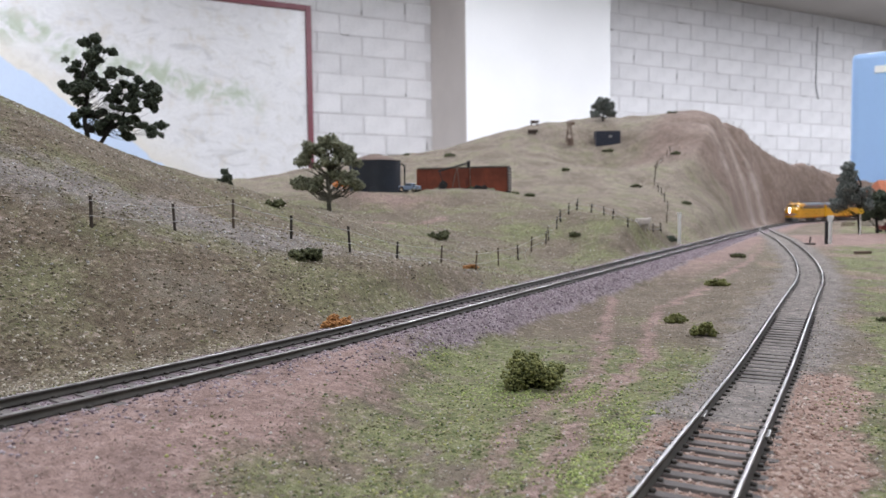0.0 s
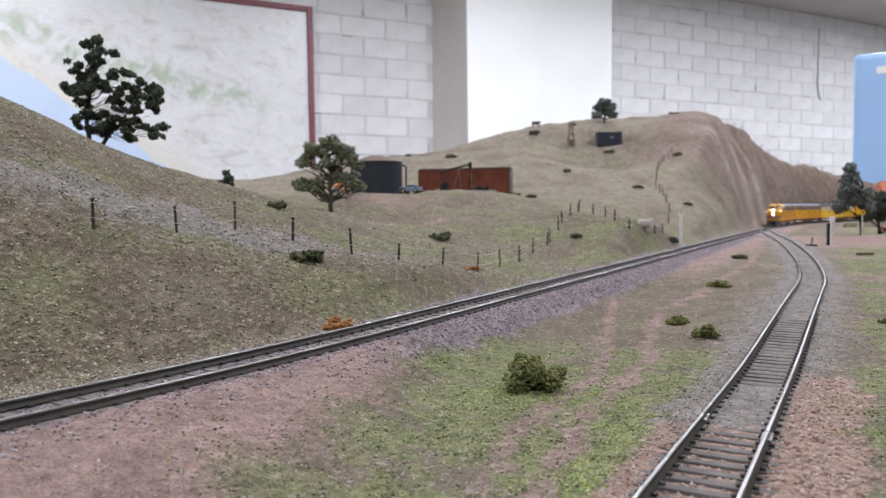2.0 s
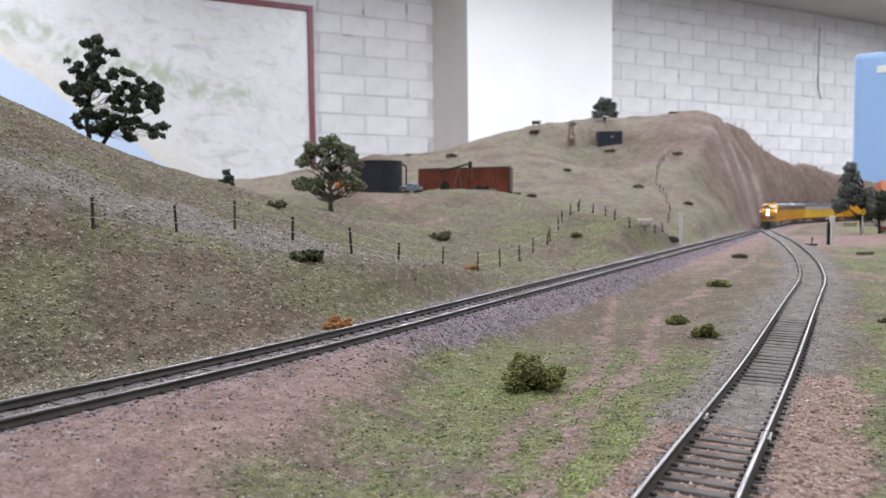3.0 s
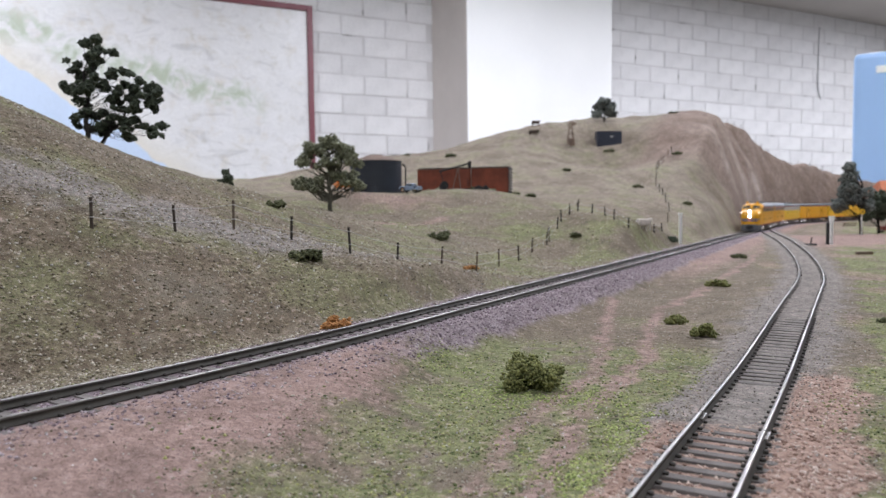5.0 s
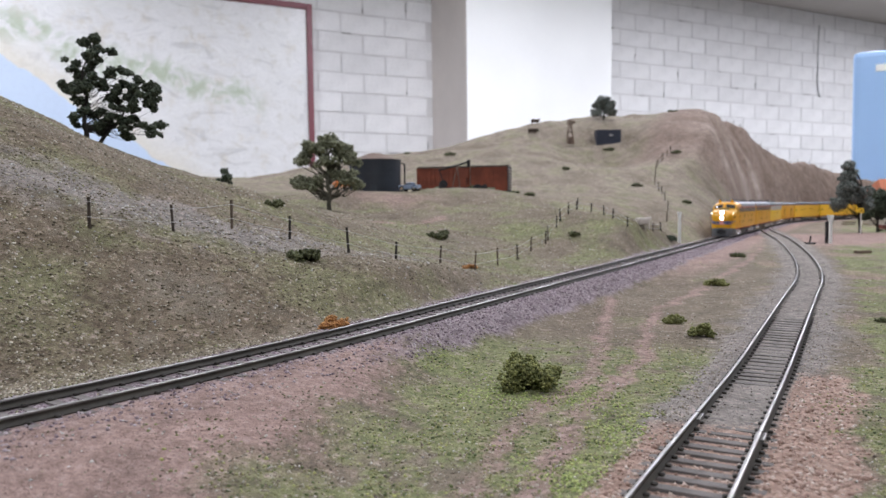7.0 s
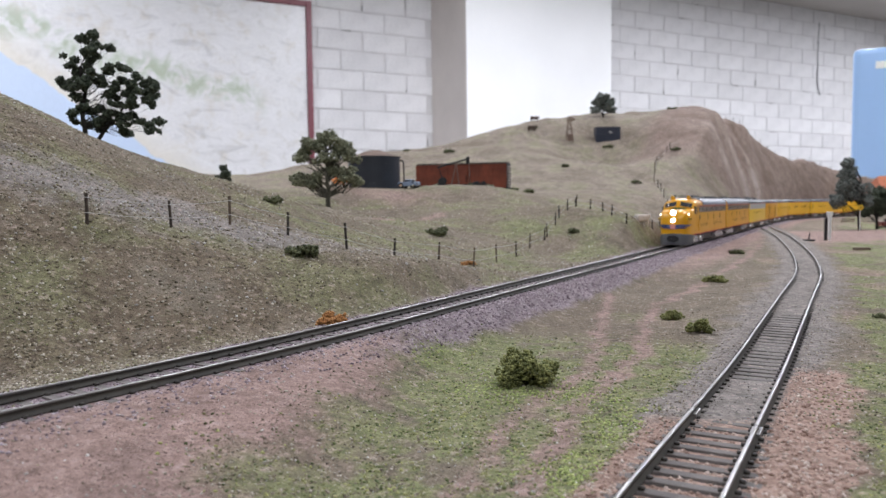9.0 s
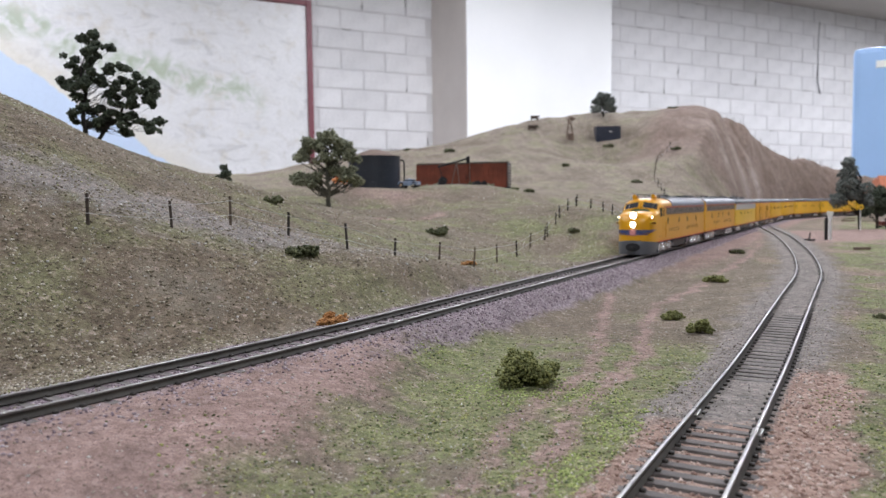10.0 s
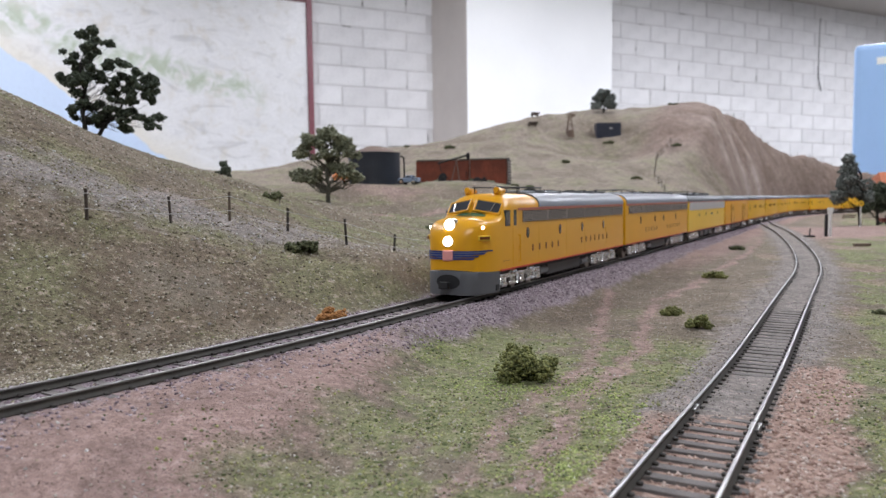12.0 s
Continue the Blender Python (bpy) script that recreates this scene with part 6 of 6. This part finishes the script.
# ---- loose ground cover ----
def strewn(name, label, count, seed, span, keep, size, mat, flat=0.8, power=2.0, lift=0.0):
    """Crumbs strewn over a stretch of the ground, closer together towards the front edge."""
    rng = np.random.RandomState(seed)
    x0, x1, y0, y1 = span
    u = rng.uniform(0, 1, count)
    y = 1 / (1 / y0 ** (power - 1) + u * (1 / y1 ** (power - 1) - 1 / y0 ** (power - 1))) ** (1 / (power - 1))
    half = np.minimum(x1 - x0, 0.16 + 1.2 * y)
    x = 0.03 * (y < 9) + (rng.uniform(-0.5, 0.5, count)) * half
    ok = (x > x0) & (x < x1)
    x, y = x[ok], y[ok]
    z, dm, ds = terrain(x, y)
    k = keep(x, y, dm, ds, rng) & (abs(np.minimum(abs(abs(dm) - 0.0088), abs(ds - 0.0088))) > 0.0016)
    x, y, z = x[k], y[k], z[k]
    sz = rng.uniform(size[0], size[1], len(x)) * (0.8 + 0.5 * np.clip(y, 0, 1))
    v, f = crumbs(np.stack([x, y, z + lift], 1), sz, seed, flat)
    ob = mesh_np(name, v, f, mat)
    return tagged(ob, label, "ground cover", kind="stuff")


def share(i, gain=1.0, low=0.0):
    return lambda x, y, dm, ds, rng: rng.uniform(low, 1, len(x)) < zones(x, y, dm, ds)[i] * gain


def bare(x, y, dm, ds, rng):
    g, p, gr, ba, ta = zones(x, y, dm, ds)[:5]
    return (rng.uniform(0, 1, len(x)) > np.maximum.reduce([ba, ta, 0.95 * p, 0.6 * g])) & (ds > 0.012) & (abs(dm) > 0.014)


def on_slope(x, y, dm, ds, rng):
    return (dm < -0.02) & (rng.uniform(0, 1, len(x)) < 0.9)


MAT_TURF = islands("fine_turf", (0.070, 0.092, 0.032), (0.150, 0.176, 0.062), (0.25, 0.255, 0.105), (0.31, 0.285, 0.16), (0.42, 0.43, 0.15))
MAT_TURF_BRIGHT = islands("bright_turf", (0.18, 0.235, 0.060), (0.33, 0.40, 0.125), (0.48, 0.52, 0.20))
MAT_EARTH = islands("earth_crumbs", (0.13, 0.10, 0.075), (0.25, 0.205, 0.15), (0.36, 0.31, 0.24), (0.58, 0.53, 0.45))
MAT_PINK = islands("pink_soil_crumbs", (0.21, 0.135, 0.115), (0.34, 0.240, 0.208), (0.45, 0.335, 0.295))
MAT_SLOPE = islands("slope_flecks", (0.095, 0.075, 0.047), (0.180, 0.150, 0.096), (0.27, 0.230, 0.155), (0.37, 0.320, 0.23), (0.62, 0.57, 0.48))
MAT_PURPLE = islands("purple_ballast", (0.10, 0.070, 0.085), (0.25, 0.185, 0.215), (0.37, 0.295, 0.325), (0.56, 0.49, 0.51))
MAT_GRAVEL = islands("tan_gravel", (0.23, 0.130, 0.098), (0.37, 0.245, 0.19), (0.48, 0.35, 0.285), (0.62, 0.51, 0.44), rough=0.7)
MAT_PEBBLE = islands("pale_pebbles", (0.30, 0.29, 0.28), (0.50, 0.48, 0.45), (0.72, 0.70, 0.66))
MAT_GREY_GRIT = islands("grey_grit", (0.10, 0.085, 0.075), (0.23, 0.20, 0.18), (0.36, 0.33, 0.30))
FRONT = (-0.42, 0.55, 0.095, 0.85)
strewn("turf", "fine olive and green foam turf on the soil", 52000, 1, FRONT, share(0, 1.0), (0.00035, 0.00075), MAT_TURF)
strewn("bright_turf", "bright green turf patch round the bush", 46000, 2, (-0.06, 0.12, 0.12, 0.34), lambda x, y, dm, ds, rng: rng.uniform(0.12, 1.0, len(x)) < zones(x, y, dm, ds)[0] * sum(blob(x, y, *p) for p in LUSH), (0.00035, 0.00075), MAT_TURF_BRIGHT)
strewn("earth_crumbs", "brown earth crumbs and dry grass flecks", 60000, 3, FRONT, bare, (0.00025, 0.00065), MAT_EARTH)
strewn("slope_crumbs", "dry turf flecks on the hillside", 62000, 4, (-0.6, 0.3, 0.15, 1.0), on_slope, (0.0004, 0.00105), MAT_SLOPE, power=1.7)
strewn("scree", "pale broken stones strewn along the fence", 9000, 19, (-0.45, 0.15, 0.28, 0.8), lambda x, y, dm, ds, rng: (dm < -0.02) & (rng.uniform(0, 1, len(x)) < 0.12 + zones(x, y, dm, ds)[2]), (0.0004, 0.0011), MAT_PEBBLE, power=1.6)
strewn("slope_turf", "green flecks on the hillside", 16000, 9, (-0.6, 0.3, 0.15, 1.0), share(0, 1.3), (0.0003, 0.0008), MAT_TURF, power=1.6)
strewn("pink_crumbs", "pinkish soil grains beside the main track", 40000, 5, (-0.3, 0.3, 0.095, 0.6), share(1, 0.9), (0.00018, 0.00036), MAT_PINK)


def along_main(name, label, count, seed, reach, across, size, mat):
    """Stones strewn along the main track's bed."""
    rng = np.random.RandomState(seed)
    t = reach[1] - (reach[1] - reach[0]) * rng.uniform(0, 1, count) ** 1.5
    x0, y0, a = (np.interp(t, MAIN_S, MAIN[:, i]) for i in range(3))
    o = rng.uniform(across[0], across[1], count)
    x, y = x0 - np.sin(a) * o, y0 + np.cos(a) * o
    z, dm, ds = terrain(x, y)
    k = (abs(abs(dm) - 0.0088) > 0.0014) & (ds > 0.02) & (rng.uniform(0, 1, count) < 0.10 + zones(x, y, dm, ds)[3])
    x, y, z = x[k], y[k], z[k]
    v, f = crumbs(np.stack([x, y, z], 1), rng.uniform(size[0], size[1], len(x)), seed, 0.8)
    return tagged(mesh_np(name, v, f, mat), label, "ground cover", kind="stuff")


along_main("main_ballast", "purple-grey ballast stones along the main track", 46000, 6, (4.45, 5.95), (-0.022, 0.030), (0.0004, 0.0008), MAT_PURPLE)
strewn("siding_gravel", "coarse tan gravel stones along the siding", 34000, 7, (-0.1, 0.3, 0.095, 0.33), lambda x, y, dm, ds, rng: share(4, 1.0)(x, y, dm, ds, rng) & ~((ds < 0.0075) & (rng.uniform(0, 1, len(x)) < 0.35)), (0.0005, 0.00115), MAT_GRAVEL)
strewn("grey_grit", "grey grit between the siding rails", 26000, 8, (-0.2, 0.4, 0.12, 0.7), share(2, 1.0), (0.00025, 0.0006), MAT_GREY_GRIT)
strewn("pebbles", "scattered pale pebbles", 1900, 10, FRONT, lambda x, y, dm, ds, rng: (ds > 0.012) & (abs(dm) > 0.02), (0.0003, 0.0006), MAT_PEBBLE)


# ---- what moves ----
def car_pose(s_mid, half_base):
    a, b = main_at(s_mid + half_base), main_at(s_mid - half_base)
    return pose((a[0] + b[0]) / 2, (a[1] + b[1]) / 2, RAIL_Z, 0, 0, math.degrees(math.atan2(a[1] - b[1], a[0] - b[0])))


def motions():
    for ob, back, base in CARS:
        walk(ob, [(k * 0.5, car_pose(nose_s(k * 0.5) - back, base)) for k in range(25)])


motions()
